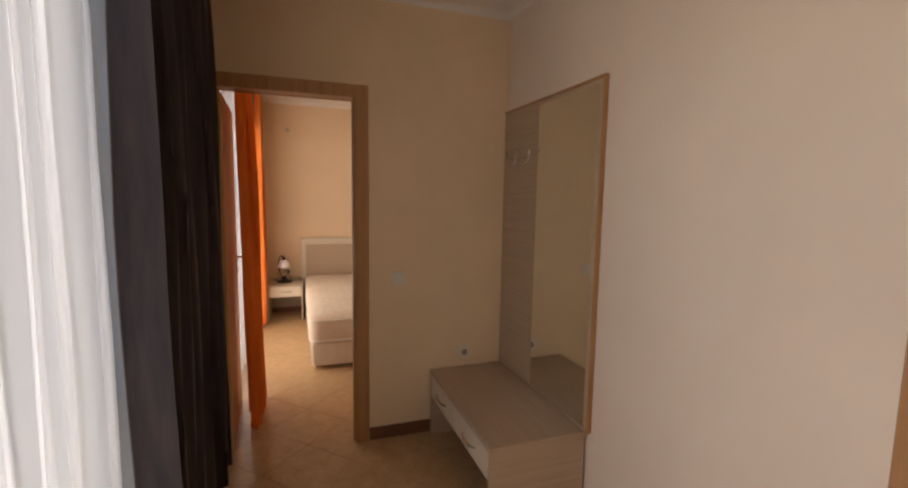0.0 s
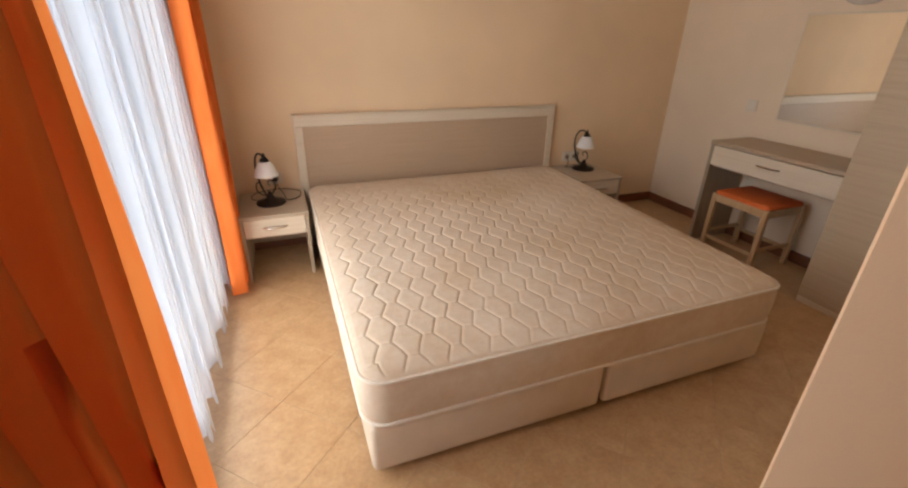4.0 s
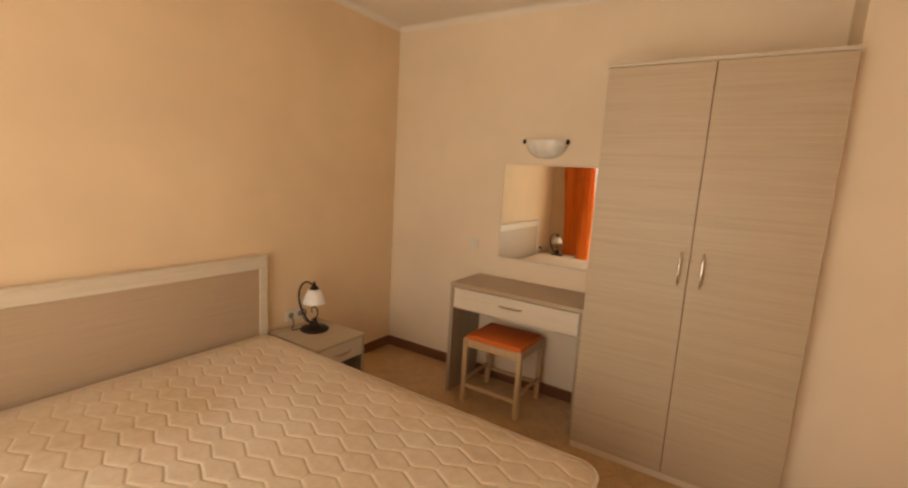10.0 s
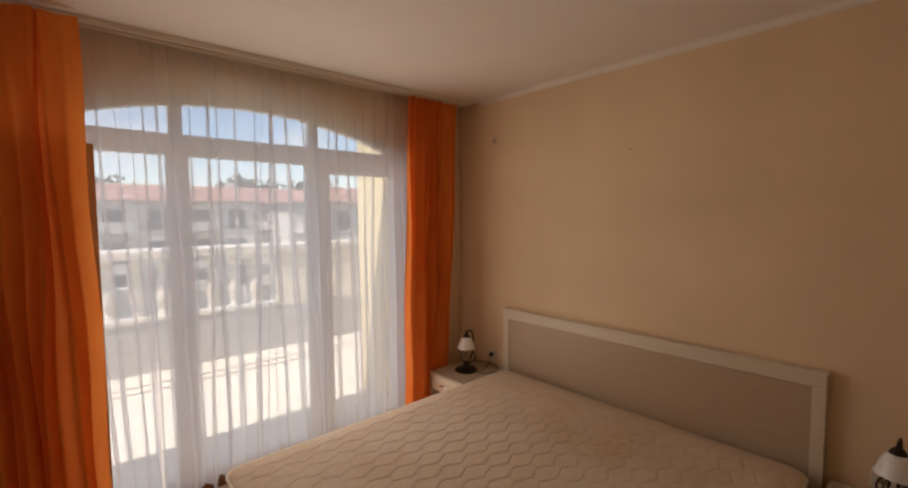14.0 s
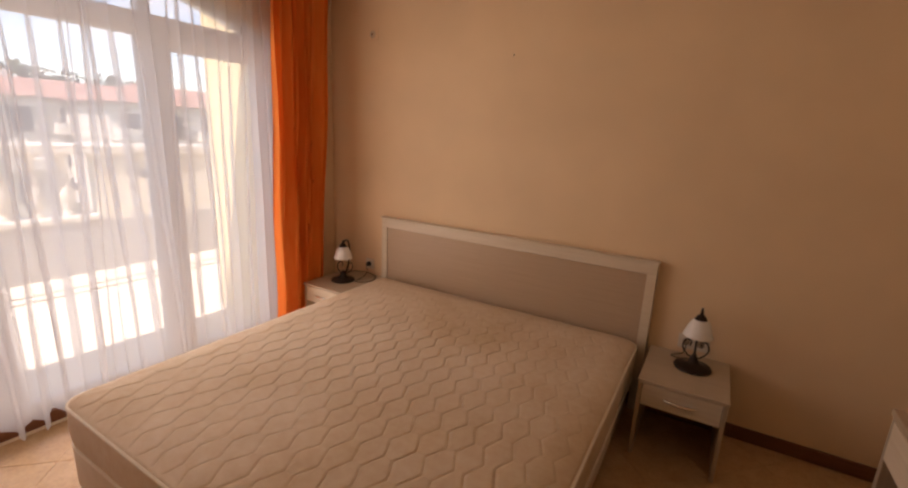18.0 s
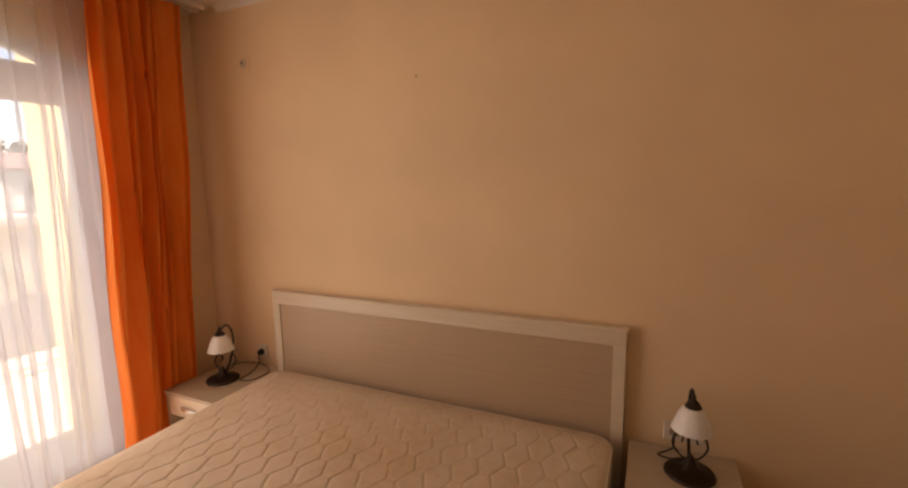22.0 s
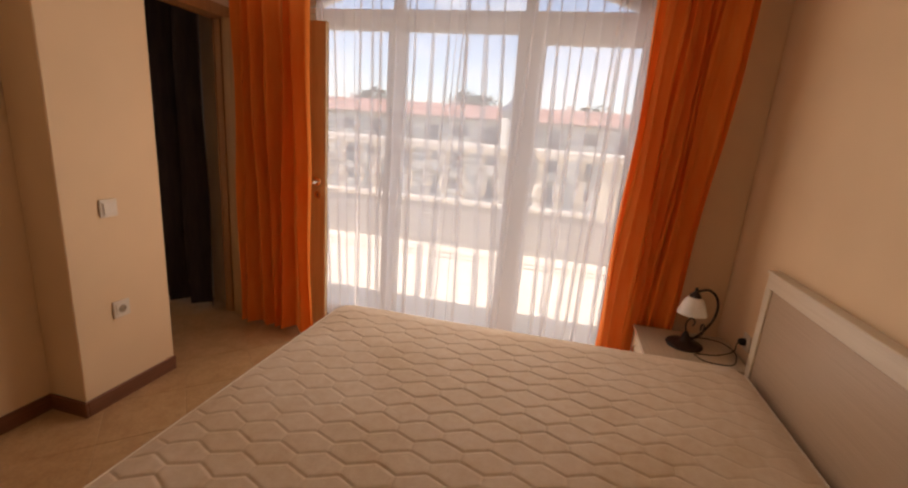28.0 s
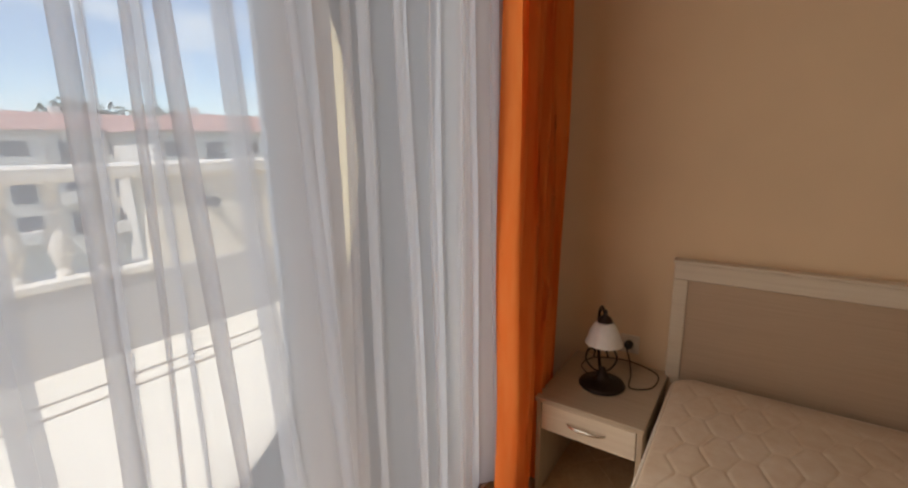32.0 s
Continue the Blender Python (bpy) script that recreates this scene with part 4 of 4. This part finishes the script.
# ---------------------------------------------------------------- dressing table, stool, mirror, wall light
va = thing("dressing_table", (3.84, -1.295, 0), "narrow dressing table with a single cream drawer", "dressing table")
vy0, vy1, vx = -1.742, -0.845, 3.645
block("top", (vx, vy0, 0.738), (X_E - 0.003, vy1, 0.762), M["ash_top"], va, "grey-beige streaked top", 0.002)
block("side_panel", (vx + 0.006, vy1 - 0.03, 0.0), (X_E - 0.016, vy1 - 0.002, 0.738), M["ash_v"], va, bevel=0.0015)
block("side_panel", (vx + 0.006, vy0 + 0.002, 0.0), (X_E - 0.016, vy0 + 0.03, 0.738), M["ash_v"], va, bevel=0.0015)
block("bottom_board", (vx + 0.03, vy0 + 0.03, 0.585), (X_E - 0.02, vy1 - 0.03, 0.6), M["ash_top"], va)
dr = block("drawer", (vx + 0.002, vy0 + 0.032, 0.598), (vx + 0.30, vy1 - 0.032, 0.732), M["cream"], va, "cream drawer front", 0.0015)
bow_handle(dr, (vx + 0.002, -1.285, 0.675), (0, 1, 0), (-1, 0, 0), 0.16, M["brass"], rise=0.02)

st = thing("stool", (3.79, -1.205, 0), "low beech stool with an orange upholstered seat", "stool")
sx0, sx1, sy0, sy1 = 3.595, 3.965, -1.41, -1.0
for lx in (sx0, sx1 - 0.032):
    for ly in (sy0, sy1 - 0.032):
        block("leg", (lx, ly, 0.0), (lx + 0.032, ly + 0.032, 0.43), M["beech"], st, bevel=0.004)
for ly in (sy0 + 0.005, sy1 - 0.027):
    block("seat_rail", (sx0 + 0.032, ly, 0.375), (sx1 - 0.032, ly + 0.022, 0.425), M["beech"], st, bevel=0.003)
    block("stretcher", (sx0 + 0.032, ly + 0.002, 0.135), (sx1 - 0.032, ly + 0.020, 0.157), M["beech"], st, bevel=0.003)
for lx in (sx0 + 0.005, sx1 - 0.027):
    block("seat_rail", (lx, sy0 + 0.032, 0.375), (lx + 0.022, sy1 - 0.032, 0.425), M["beech"], st, bevel=0.003)
    block("stretcher", (lx + 0.002, sy0 + 0.032, 0.10), (lx + 0.020, sy1 - 0.032, 0.122), M["beech"], st, bevel=0.003)
block("seat", (sx0 + 0.012, sy0 + 0.012, 0.405), (sx1 - 0.012, sy1 - 0.012, 0.452), M["seat"], st, "padded bright orange seat", 0.016, 3)

mi = thing("mirror", (X_E, -1.31, 0.91), "rectangular frameless wall mirror above the dressing table", "mirror")
block("backing", (X_E - 0.012, -1.634, 0.902), (X_E - 0.001, -0.982, 1.566), M["cream"], mi, "thin pale edge", 0.001)
block("glass", (X_E - 0.016, -1.622, 0.914), (X_E - 0.0122, -0.994, 1.554), M["mirror"], mi, "silvered mirror glass")

sc = thing("wall_light", (X_E, -1.277, 1.714), "half-bowl white alabaster glass wall light", "wall light")
bm = bmesh.new()
rings = []
for i in range(9):
    a = i / 8 * math.pi / 2
    ring = []
    for k in range(19):
        b = math.pi * k / 18
        r = math.cos(a) ** 0.8 if a < math.pi / 2 - 1e-6 else 0.0
        ring.append(bm.verts.new((X_E - 0.006 - 0.080 * r * math.sin(b), -1.277 + 0.145 * r * math.cos(b), 1.715 - 0.115 * math.sin(a))))
    rings.append(ring)
for a, b in zip(rings, rings[1:]):
    for k in range(18):
        bm.faces.new((a[k], a[k + 1], b[k + 1], b[k]))
bmesh.ops.remove_doubles(bm, verts=bm.verts, dist=1e-5)
part("shade", bm, M["alabaster"], sc, "mottled white glass bowl", True)
block("back_plate", (X_E - 0.006, -1.33, 1.63), (X_E - 0.001, -1.224, 1.70), M["white"], sc, bevel=0.002)
for y in (-1.424, -1.13):
    part("clip", lathe([(0, 0), (0.010, 0), (0.011, 0.018), (0.006, 0.03), (0, 0.031)], (X_E - 0.032, y, 1.692), 10), M["iron"], sc, "small dark clip", True)

cl = thing("ceiling_light", (2.24, -1.77, H - 0.1), "round frosted glass ceiling light with metal clips", "ceiling light")
part("glass_bowl", lathe([(0.198, 0.0), (0.200, -0.008), (0.188, -0.030), (0.155, -0.054), (0.100, -0.073), (0.045, -0.081), (0.0, -0.083)], (2.24, -1.77, H - 0.012), 40), M["alabaster"], cl, "mottled frosted bowl", True)
part("ceiling_plate", lathe([(0, 0), (0.17, 0), (0.17, -0.012), (0, -0.012)], (2.24, -1.77, H), 32), M["white"], cl)
for k in range(3):
    a = radians(28 + 120 * k)
    part("clip", lathe([(0, 0), (0.010, 0), (0.011, -0.014), (0.006, -0.026), (0, -0.027)], (2.24 + 0.196 * math.cos(a), -1.77 + 0.196 * math.sin(a), H - 0.006), 10), M["iron"], cl, "small bronze clip", True)

dt = thing("ceiling_sensor", (2.25, -2.77, H), "small round white ceiling sensor", "sensor")
part("body", lathe([(0, 0), (0.045, 0), (0.045, -0.012), (0.034, -0.03), (0, -0.034)], (2.25, -2.77, H), 24), M["white"], dt, "", True)
part("lens", lathe([(0, 0), (0.014, 0), (0.012, -0.008), (0, -0.009)], (2.25, -2.77, H - 0.033), 14), M["brass"], dt, "", True)


# ---------------------------------------------------------------- switches and sockets
def plate(name, at, normal, label, kind, w=0.082, h=0.082, count=1):
    """Wall plate facing along normal (unit x or y)."""
    at, nrm = Vector(at), Vector(normal)
    side = Vector((-nrm.y, nrm.x, 0))
    th = thing(name, at, label, "switch" if kind == "switch" else "socket")

    def slab(nm, s0, s1, za, zb, d0, d1, m, bevel=0.002, lab=""):
        p, q = at + side * s0 + nrm * d0, at + side * s1 + nrm * d1
        return block(nm, (p.x, p.y, at.z + za), (q.x, q.y, at.z + zb), m, th, lab, bevel)
    wide = w + (count - 1) * 0.071
    slab("frame", -wide / 2, wide / 2, -h / 2, h / 2, 0.0, 0.009, M["white"], 0.003)
    for i in range(count):
        c = (i - (count - 1) / 2) * 0.071
        if kind == "switch":
            slab("rocker", c - 0.028, c + 0.028, -0.028, 0.028, 0.0092, 0.013, M["white"], 0.002)
        else:
            slab("insert", c - 0.029, c + 0.029, -0.029, 0.029, 0.0092, 0.0115, M["white"], 0.002)
            p = at + side * c + nrm * 0.0118
            ax = "x" if abs(nrm.x) > 0.5 else "y"
            sgn = nrm.x if ax == "x" else nrm.y
            part("well", lathe([(0, 0), (0.0195, 0), (0.0195, sgn * 0.001), (0, sgn * 0.001)], p, 20, ax), M["socket_well"], th, "round recessed well")
            for s in (-0.0095, 0.0095):
                part("pin_hole", lathe([(0, 0), (0.003, 0), (0.003, sgn * 0.001), (0, sgn * 0.001)], p + side * s + nrm * 0.0012, 8, ax), M["dark"], th)
    return th


plate("light_switch", (1.503, -2.968, 0.953), (0, 1, 0), "white rocker switch on the pier", "switch")
plate("wall_socket", (1.493, -2.968, 0.462), (0, 1, 0), "white single socket on the pier", "socket")
plate("wall_socket", (2.885, Y_S, 0.418), (0, 1, 0), "white double socket low on the wall", "socket", count=2)
plate("light_switch", (X_E, -0.778, 0.976), (-1, 0, 0), "white rocker switch beside the mirror", "switch")
plate("wall_socket", (3.075, 0, 0.487), (0, -1, 0), "white double socket behind the bedside lamp", "socket", count=2)
plate("wall_socket", (0.728, 0, 0.505), (0, -1, 0), "white socket with a black plug in it", "socket")
plate("light_switch", (1.420, Y_HALL, 0.980), (0, -1, 0), "white rocker switch beside the bedroom door", "switch")
plate("wall_socket", (1.838, Y_HALL, 0.490), (0, -1, 0), "white socket above the hall bench", "socket")
ao = thing("cable_outlet", (0.752, 0, 2.222), "small round cable outlet high on the bare wall", "outlet")
block("plate", (0.708, -0.006, 2.178), (0.796, 0.0, 2.266), M["wall"], ao, "square plate painted over with the wall colour", 0.003)
part("cap", lathe([(0, -0.006), (0.026, -0.006), (0.025, -0.009), (0.010, -0.014), (0.007, -0.012), (0, -0.012)], (0.752, 0, 2.222), 18, "y"), M["outlet"], ao, "", True)
part("core", lathe([(0, 0), (0.006, 0), (0.005, -0.010), (0, -0.010)], (0.752, -0.0122, 2.222), 10, "y"), M["nail_hole"], ao, "dark centre pin")
pl = thing("plug", (0.728, -0.012, 0.505), "black round mains plug in the socket", "plug")
part("body", lathe([(0, 0), (0.018, 0), (0.019, -0.012), (0.013, -0.028), (0, -0.03)], (0.728, -0.0125, 0.505), 16, "y"), M["dark"], pl, "", True)
for x, z in ((1.871, 2.031),):
    nl = thing("wall_nail", (x, 0, z), "small dark nail in the bare wall", "nail")
    part("shank", lathe([(0, 0), (0.003, 0), (0.003, -0.010), (0.0045, -0.011), (0.0045, -0.012), (0, -0.013)], (x, 0, z), 8, "y"), M["nail_hole"], nl)

# ---------------------------------------------------------------- hall bench and mirror panel
be = thing("hall_bench", (1.855, -3.74, 0), "low hall bench with two drawers in grey-beige wood effect", "bench")
bx0, by0, by1, bz = 1.612, -4.212, Y_HALL - 0.016, 0.406
block("top", (bx0, by0, bz - 0.024), (X_HALL_E - 0.003, by1, bz), M["ash_bench"], be, bevel=0.002)
block("side_panel", (bx0 + 0.004, by0 + 0.002, 0.0), (X_HALL_E - 0.016, by0 + 0.026, bz - 0.024), M["ash_hall"], be, bevel=0.001)
block("side_panel", (bx0 + 0.004, by1 - 0.026, 0.0), (X_HALL_E - 0.016, by1 - 0.002, bz - 0.024), M["ash_hall"], be, bevel=0.001)
block("bottom_board", (bx0 + 0.03, by0 + 0.026, 0.232), (X_HALL_E - 0.016, by1 - 0.026, 0.246), M["ash_bench"], be)
for ya, yb in ((by0 + 0.028, -3.751), (-3.747, by1 - 0.028)):
    dr = block("drawer", (bx0 + 0.001, ya, 0.25), (bx0 + 0.28, yb, bz - 0.028), M["cream"], be, "cream drawer front", 0.0015)
    bow_handle(dr, (bx0 + 0.001, (ya + yb) / 2, 0.315), (0, 1, 0), (-1, 0, 0), 0.15, M["brass"], rise=0.022)

hp = thing("hall_mirror_panel", (X_HALL_E, -3.82, bz), "wood-effect coat panel with a long mirror and hooks", "mirror")
px1 = X_HALL_E - 0.001
block("board", (px1 - 0.018, -4.222, bz + 0.002), (px1, Y_HALL - 0.004, 1.972), M["ash_hall"], hp, "grey-beige streaked board", 0.0015)
block("mirror_glass", (px1 - 0.0235, -4.203, bz + 0.02), (px1 - 0.0185, -3.705, 1.95), M["mirror"], hp, "tall silvered glass")
block("edge_strip", (px1 - 0.021, -4.235, bz + 0.002), (px1, -4.2225, 1.985), M["oak_trim"], hp, "narrow oak-brown edge strip", 0.001)
block("edge_strip", (px1 - 0.021, -4.2225, 1.9725), (px1, Y_HALL - 0.004, 1.985), M["oak_trim"], hp, "narrow oak-brown edge strip", 0.001)
for y in (-3.445, -3.60):
    hk = part("coat_hook", tube(curve_pts([(px1 - 0.019, y, 1.70), (px1 - 0.05, y, 1.685), (px1 - 0.075, y, 1.70), (px1 - 0.085, y, 1.735)], 5), 0.005, 8), M["chrome"], hp, "double steel coat hook", True)
    part("lower_prong", tube(curve_pts([(px1 - 0.019, y, 1.685), (px1 - 0.035, y, 1.655), (px1 - 0.055, y, 1.645), (px1 - 0.065, y, 1.665)], 5), 0.0045, 8), M["chrome"], hk, "", True)
    block("hook_plate", (px1 - 0.022, y - 0.011, 1.672), (px1 - 0.018, y + 0.011, 1.728), M["chrome"], hk, bevel=0.001)

# ---------------------------------------------------------------- terrace and distance
bal = thing("balustrade", (-2.66, -4, -0.05), "cream cast-stone terrace balustrade on a low wall", "balustrade")
# The wall's grey carries the shade of its room-facing side.
block("plinth_wall", (-2.76, -13.9, -0.055), (-2.56, 8.9, 0.50), M["plinth"], bal, "rendered low wall with its shade put into the grey colour", 0.01)
block("bottom_rail", (-2.78, -13.9, 0.50), (-2.54, -0.55, 0.565), M["baluster"], bal, bevel=0.012)
block("top_rail", (-2.79, -13.9, 1.185), (-2.53, 8.9, 1.295), M["baluster"], bal, bevel=0.02)
block("solid_panel", (-2.74, -0.55, 0.50), (-2.58, 8.9, 1.185), M["render_cream"], bal, "plain rendered parapet panel")
prof = [(0.055, 0.0), (0.055, 0.03), (0.040, 0.05), (0.050, 0.085), (0.072, 0.15), (0.078, 0.22), (0.066, 0.31), (0.044, 0.41), (0.036, 0.48), (0.040, 0.52), (0.052, 0.55), (0.040, 0.575), (0.055, 0.595), (0.055, 0.62)]
first = part("baluster", lathe(prof, (-2.66, -0.80, 0.565), 14), M["baluster"], bal, "", True)
y = -1.045
while y > -9.5:
    b = new("baluster", first.data)
    b.parent = bal
    b.location = (0, y + 0.80, 0)
    y -= 0.245
for py in (-4.9, -9.6):
    block("pier", (-2.80, py - 0.16, 0.50), (-2.52, py + 0.16, 1.187), M["baluster"], bal, bevel=0.01)
wlamp = thing("terrace_lamp", (-2.57, -0.08, 0.96), "small dark spotlight on the parapet", "lamp")
block("mount", (-2.578, -0.12, 0.93), (-2.555, -0.04, 1.0), M["dark"], wlamp, bevel=0.004)
part("spot", lathe([(0, 0), (0.035, 0), (0.04, 0.09), (0, 0.09)], (-2.555, -0.08, 0.965), 14, "x"), M["dark"], wlamp, "", True)

for cx, ph in ((-1.93, 0.0), (-2.12, 1.3)):
    run = [(cx + 0.012 * math.sin(1.7 * k + ph), -13.0 + 1.1 * k, -0.047) for k in range(19)]
    tagged(part("terrace_cable", tube(curve_pts(run, 4), 0.006, 6), M["socket_well"], None, "", True), "thin grey cable lying along the terrace floor", "cable", "terrace cables")
structure("facade_pier", boxed((-0.62, -0.46, -0.055), (OUT, 0.25, 2.62), 0.01), M["render_yellow"], "sunlit yellow rendered pier beside the window", "wall")
structure("facade_roof", boxed((OUT, -14, H + 0.2), (6.0, 9, H + 0.42)), M["render_cream"], "flat roof slab of the building", "roof")
structure("facade_north", boxed((OUT, 0.25, -0.055), (X_WIN, 9, H + 0.2)), M["render_yellow"], "yellow rendered facade", "wall")
structure("facade_south", boxed((OUT, -14, -0.055), (X_WIN, -7.85, H + 0.2)), M["render_yellow"], "yellow rendered facade", "wall")
structure("ground", boxed((-3000, -3000, -9.3), (3000, 3000, -9.0)), M["ground"], "dry grassy ground below the terrace", "ground")


def hotel(name, x, y0, y1, eave, ridge, depth, label, floors=3, bay=3.4):
    th = thing(name, (x, (y0 + y1) / 2, -9.0), label, "building")
    block("wall", (x - depth, y0, -9.0), (x, y1, eave), M["hotel"], th, "pale rendered front")
    bm = bmesh.new()
    o = 0.7
    vs = [bm.verts.new(v) for v in ((x + o, y0 - o, eave), (x + o, y1 + o, eave), (x - depth - o, y1 + o, eave), (x - depth - o, y0 - o, eave), (x - depth / 2, y0 + depth / 2.4, ridge), (x - depth / 2, y1 - depth / 2.4, ridge))]
    for f in ((0, 1, 5, 4), (2, 3, 4, 5), (1, 2, 5), (3, 0, 4), (3, 2, 1, 0)):
        bm.faces.new([vs[i] for i in f])
    rf = part("roof", bm, M["roof"], th, "hipped red tile roof")
    n = int((y1 - y0) / bay)
    for k in range(0, n, 4):
        block("chimney", (x - depth / 2 - 0.4, y0 + bay * (k + 1.7), ridge - 1.2), (x - depth / 2 + 0.4, y0 + bay * (k + 1.7) + 0.7, ridge + 0.5), M["hotel"], rf)
    for f in range(floors):
        z = eave - 2.75 - 2.9 * f
        for k in range(n):
            yc = y0 + bay * (k + 0.5)
            w = block("window", (x - 0.1, yc - 0.75, z), (x + 0.03, yc + 0.75, z + 1.9), M["dark_glass"], th)
            if k % 2 == f % 2:
                block("balcony", (x, yc - 1.4, z - 0.2), (x + 1.2, yc + 1.4, z + 0.75), M["hotel"], th)
    return th


hotel("hotel_building", -46, -62, 34, 3.2, 5.0, 12, "long pale hotel with a red tile roof across the gardens")
hotel("hotel_wing", -38, 14, 40, 3.0, 4.8, 10, "nearer hotel wing with a red tile roof", 3, 3.2)
hotel("hotel_wing", -40, -75, -34, 2.6, 4.5, 10, "side hotel wing with a red tile roof", 3, 3.2)
tw = thing("hotel_turret", (-43, -6.4, -9), "round hotel turret with a dark pointed roof", "tower")
part("shaft", lathe([(0, 0), (1.5, 0), (1.5, 13.0), (0, 13.0)], (-43, -6.4, -9), 20), M["hotel"], tw)
part("roof", lathe([(1.9, 0), (1.05, 0.8), (0.45, 1.5), (0.0, 2.3)], (-43, -6.4, 3.9), 20), M["slate"], tw, "dark pointed roof")


def tree(x, y, h, seed):
    rng = random.Random(seed)
    th = thing("tree", (x, y, -9), "dark green tree rising behind the hotel roofs", "tree", "trees behind the hotel")
    top = h + 9
    part("trunk", tube([(x, y, -9), (x + 0.2, y, -9 + top * 0.4), (x, y + 0.2, -9 + top * 0.8)], [0.35, 0.25, 0.1], 8), M["bark"], th)
    verts, faces = [], []
    for _ in range(420):
        d = Vector((rng.gauss(0, 1), rng.gauss(0, 1), rng.gauss(0, 0.8))).normalized() * rng.uniform(0.45, 1.0)
        c = Vector((x, y, h - 2.2)) + Vector((d.x * 2.6, d.y * 2.8, d.z * 2.6)) + Vector((0, rng.uniform(-0.5, 0.5), 0))
        s = rng.uniform(0.25, 0.55)
        a, b = Vector((rng.gauss(0, 1), rng.gauss(0, 1), rng.gauss(0, 1))).normalized(), Vector((rng.gauss(0, 1), rng.gauss(0, 1), rng.gauss(0, 1))).normalized()
        i = len(verts)
        verts += [c + a * s, c + b * s, c - a * s, c - b * s * 0.7]
        faces.append((i, i + 1, i + 2, i + 3))
    me = bpy.data.meshes.new("crown")
    me.from_pydata([v - Vector((x, y, -9)) for v in verts], [], faces)
    me.materials.append(M["leaf"])
    cr = new("crown", me)
    cr.parent = th


for i, (x, y, h) in enumerate(((-62, 16, 7.2), (-63, 20, 6.6), (-60, 24, 6.4), (-62, -16, 7.4), (-58, -13, 6.2), (-64, 2, 6.4), (-61, -30, 7.0), (-60, 40, 6.5), (-63, -48, 7.2))):
    tree(x, y, h, 40 + i)


# ---------------------------------------------------------------- floor tiles, laid on the diagonal
def clip(poly, axis, limit, keep_less):
    out = []
    for i, p in enumerate(poly):
        q = poly[(i + 1) % len(poly)]
        a = (p[axis] <= limit) == keep_less or p[axis] == limit
        b = (q[axis] <= limit) == keep_less or q[axis] == limit
        if a:
            out.append(p)
        if a != b:
            t = (limit - p[axis]) / (q[axis] - p[axis])
            out.append((p[0] + t * (q[0] - p[0]), p[1] + t * (q[1] - p[1])))
    return out


def tile_mesh(poly, h=0.005, ease=0.0008):
    c = (sum(p[0] for p in poly) / len(poly), sum(p[1] for p in poly) / len(poly))
    me = bpy.data.meshes.new("tile")
    inset = []
    for p in poly:
        d = math.hypot(p[0] - c[0], p[1] - c[1])
        k = (d - ease * 1.6) / d if d > 1e-6 else 1
        inset.append((c[0] + (p[0] - c[0]) * k, c[1] + (p[1] - c[1]) * k))
    n = len(poly)
    verts = [(*p, -h) for p in poly] + [(*p, -0.0008) for p in poly] + [(*p, 0.0) for p in inset]
    faces = [tuple(range(2 * n, 3 * n))]
    for r in (0, n):
        for i in range(n):
            j = (i + 1) % n
            faces.append((r + i, r + j, r + n + j, r + n + i))
    me.from_pydata(verts, [], faces)
    me.materials.append(M["tile"])
    return me


HALF = 0.2345
GAP = 0.0017
diamond = [(HALF - GAP, 0), (0, HALF - GAP), (-HALF + GAP, 0), (0, -HALF + GAP)]
whole = tile_mesh(diamond)
FX = (0.27, X_E)
FY = (-7.6, 0.0)
ox, oy = 1.596, -2.525 + HALF
for i in range(-30, 30):
    for j in range(-30, 30):
        cx, cy = ox + HALF * (i - j), oy + HALF * (i + j)
        if not (FX[0] - HALF < cx < FX[1] + HALF and FY[0] - HALF < cy < FY[1] + HALF):
            continue
        east = X_HALL_E if cy < -3.4 else FX[1]
        if cx > east + HALF:
            continue
        poly = [(cx + x, cy + y) for x, y in diamond]
        cut = clip(clip(clip(clip(poly, 0, FX[0], False), 0, east, True), 1, FY[0], False), 1, FY[1], True)
        if len(cut) < 3:
            continue
        if cut == poly:
            ob = new("tile", whole)
        else:
            area = abs(sum(a[0] * b[1] - b[0] * a[1] for a, b in zip(cut, cut[1:] + cut[:1]))) / 2
            if area < 2e-4:
                continue
            ob = new("tile", tile_mesh([(x - cx, y - cy) for x, y in cut]))
        ob.location = (cx, cy, 0.0)
        ob.parent = floor_slab
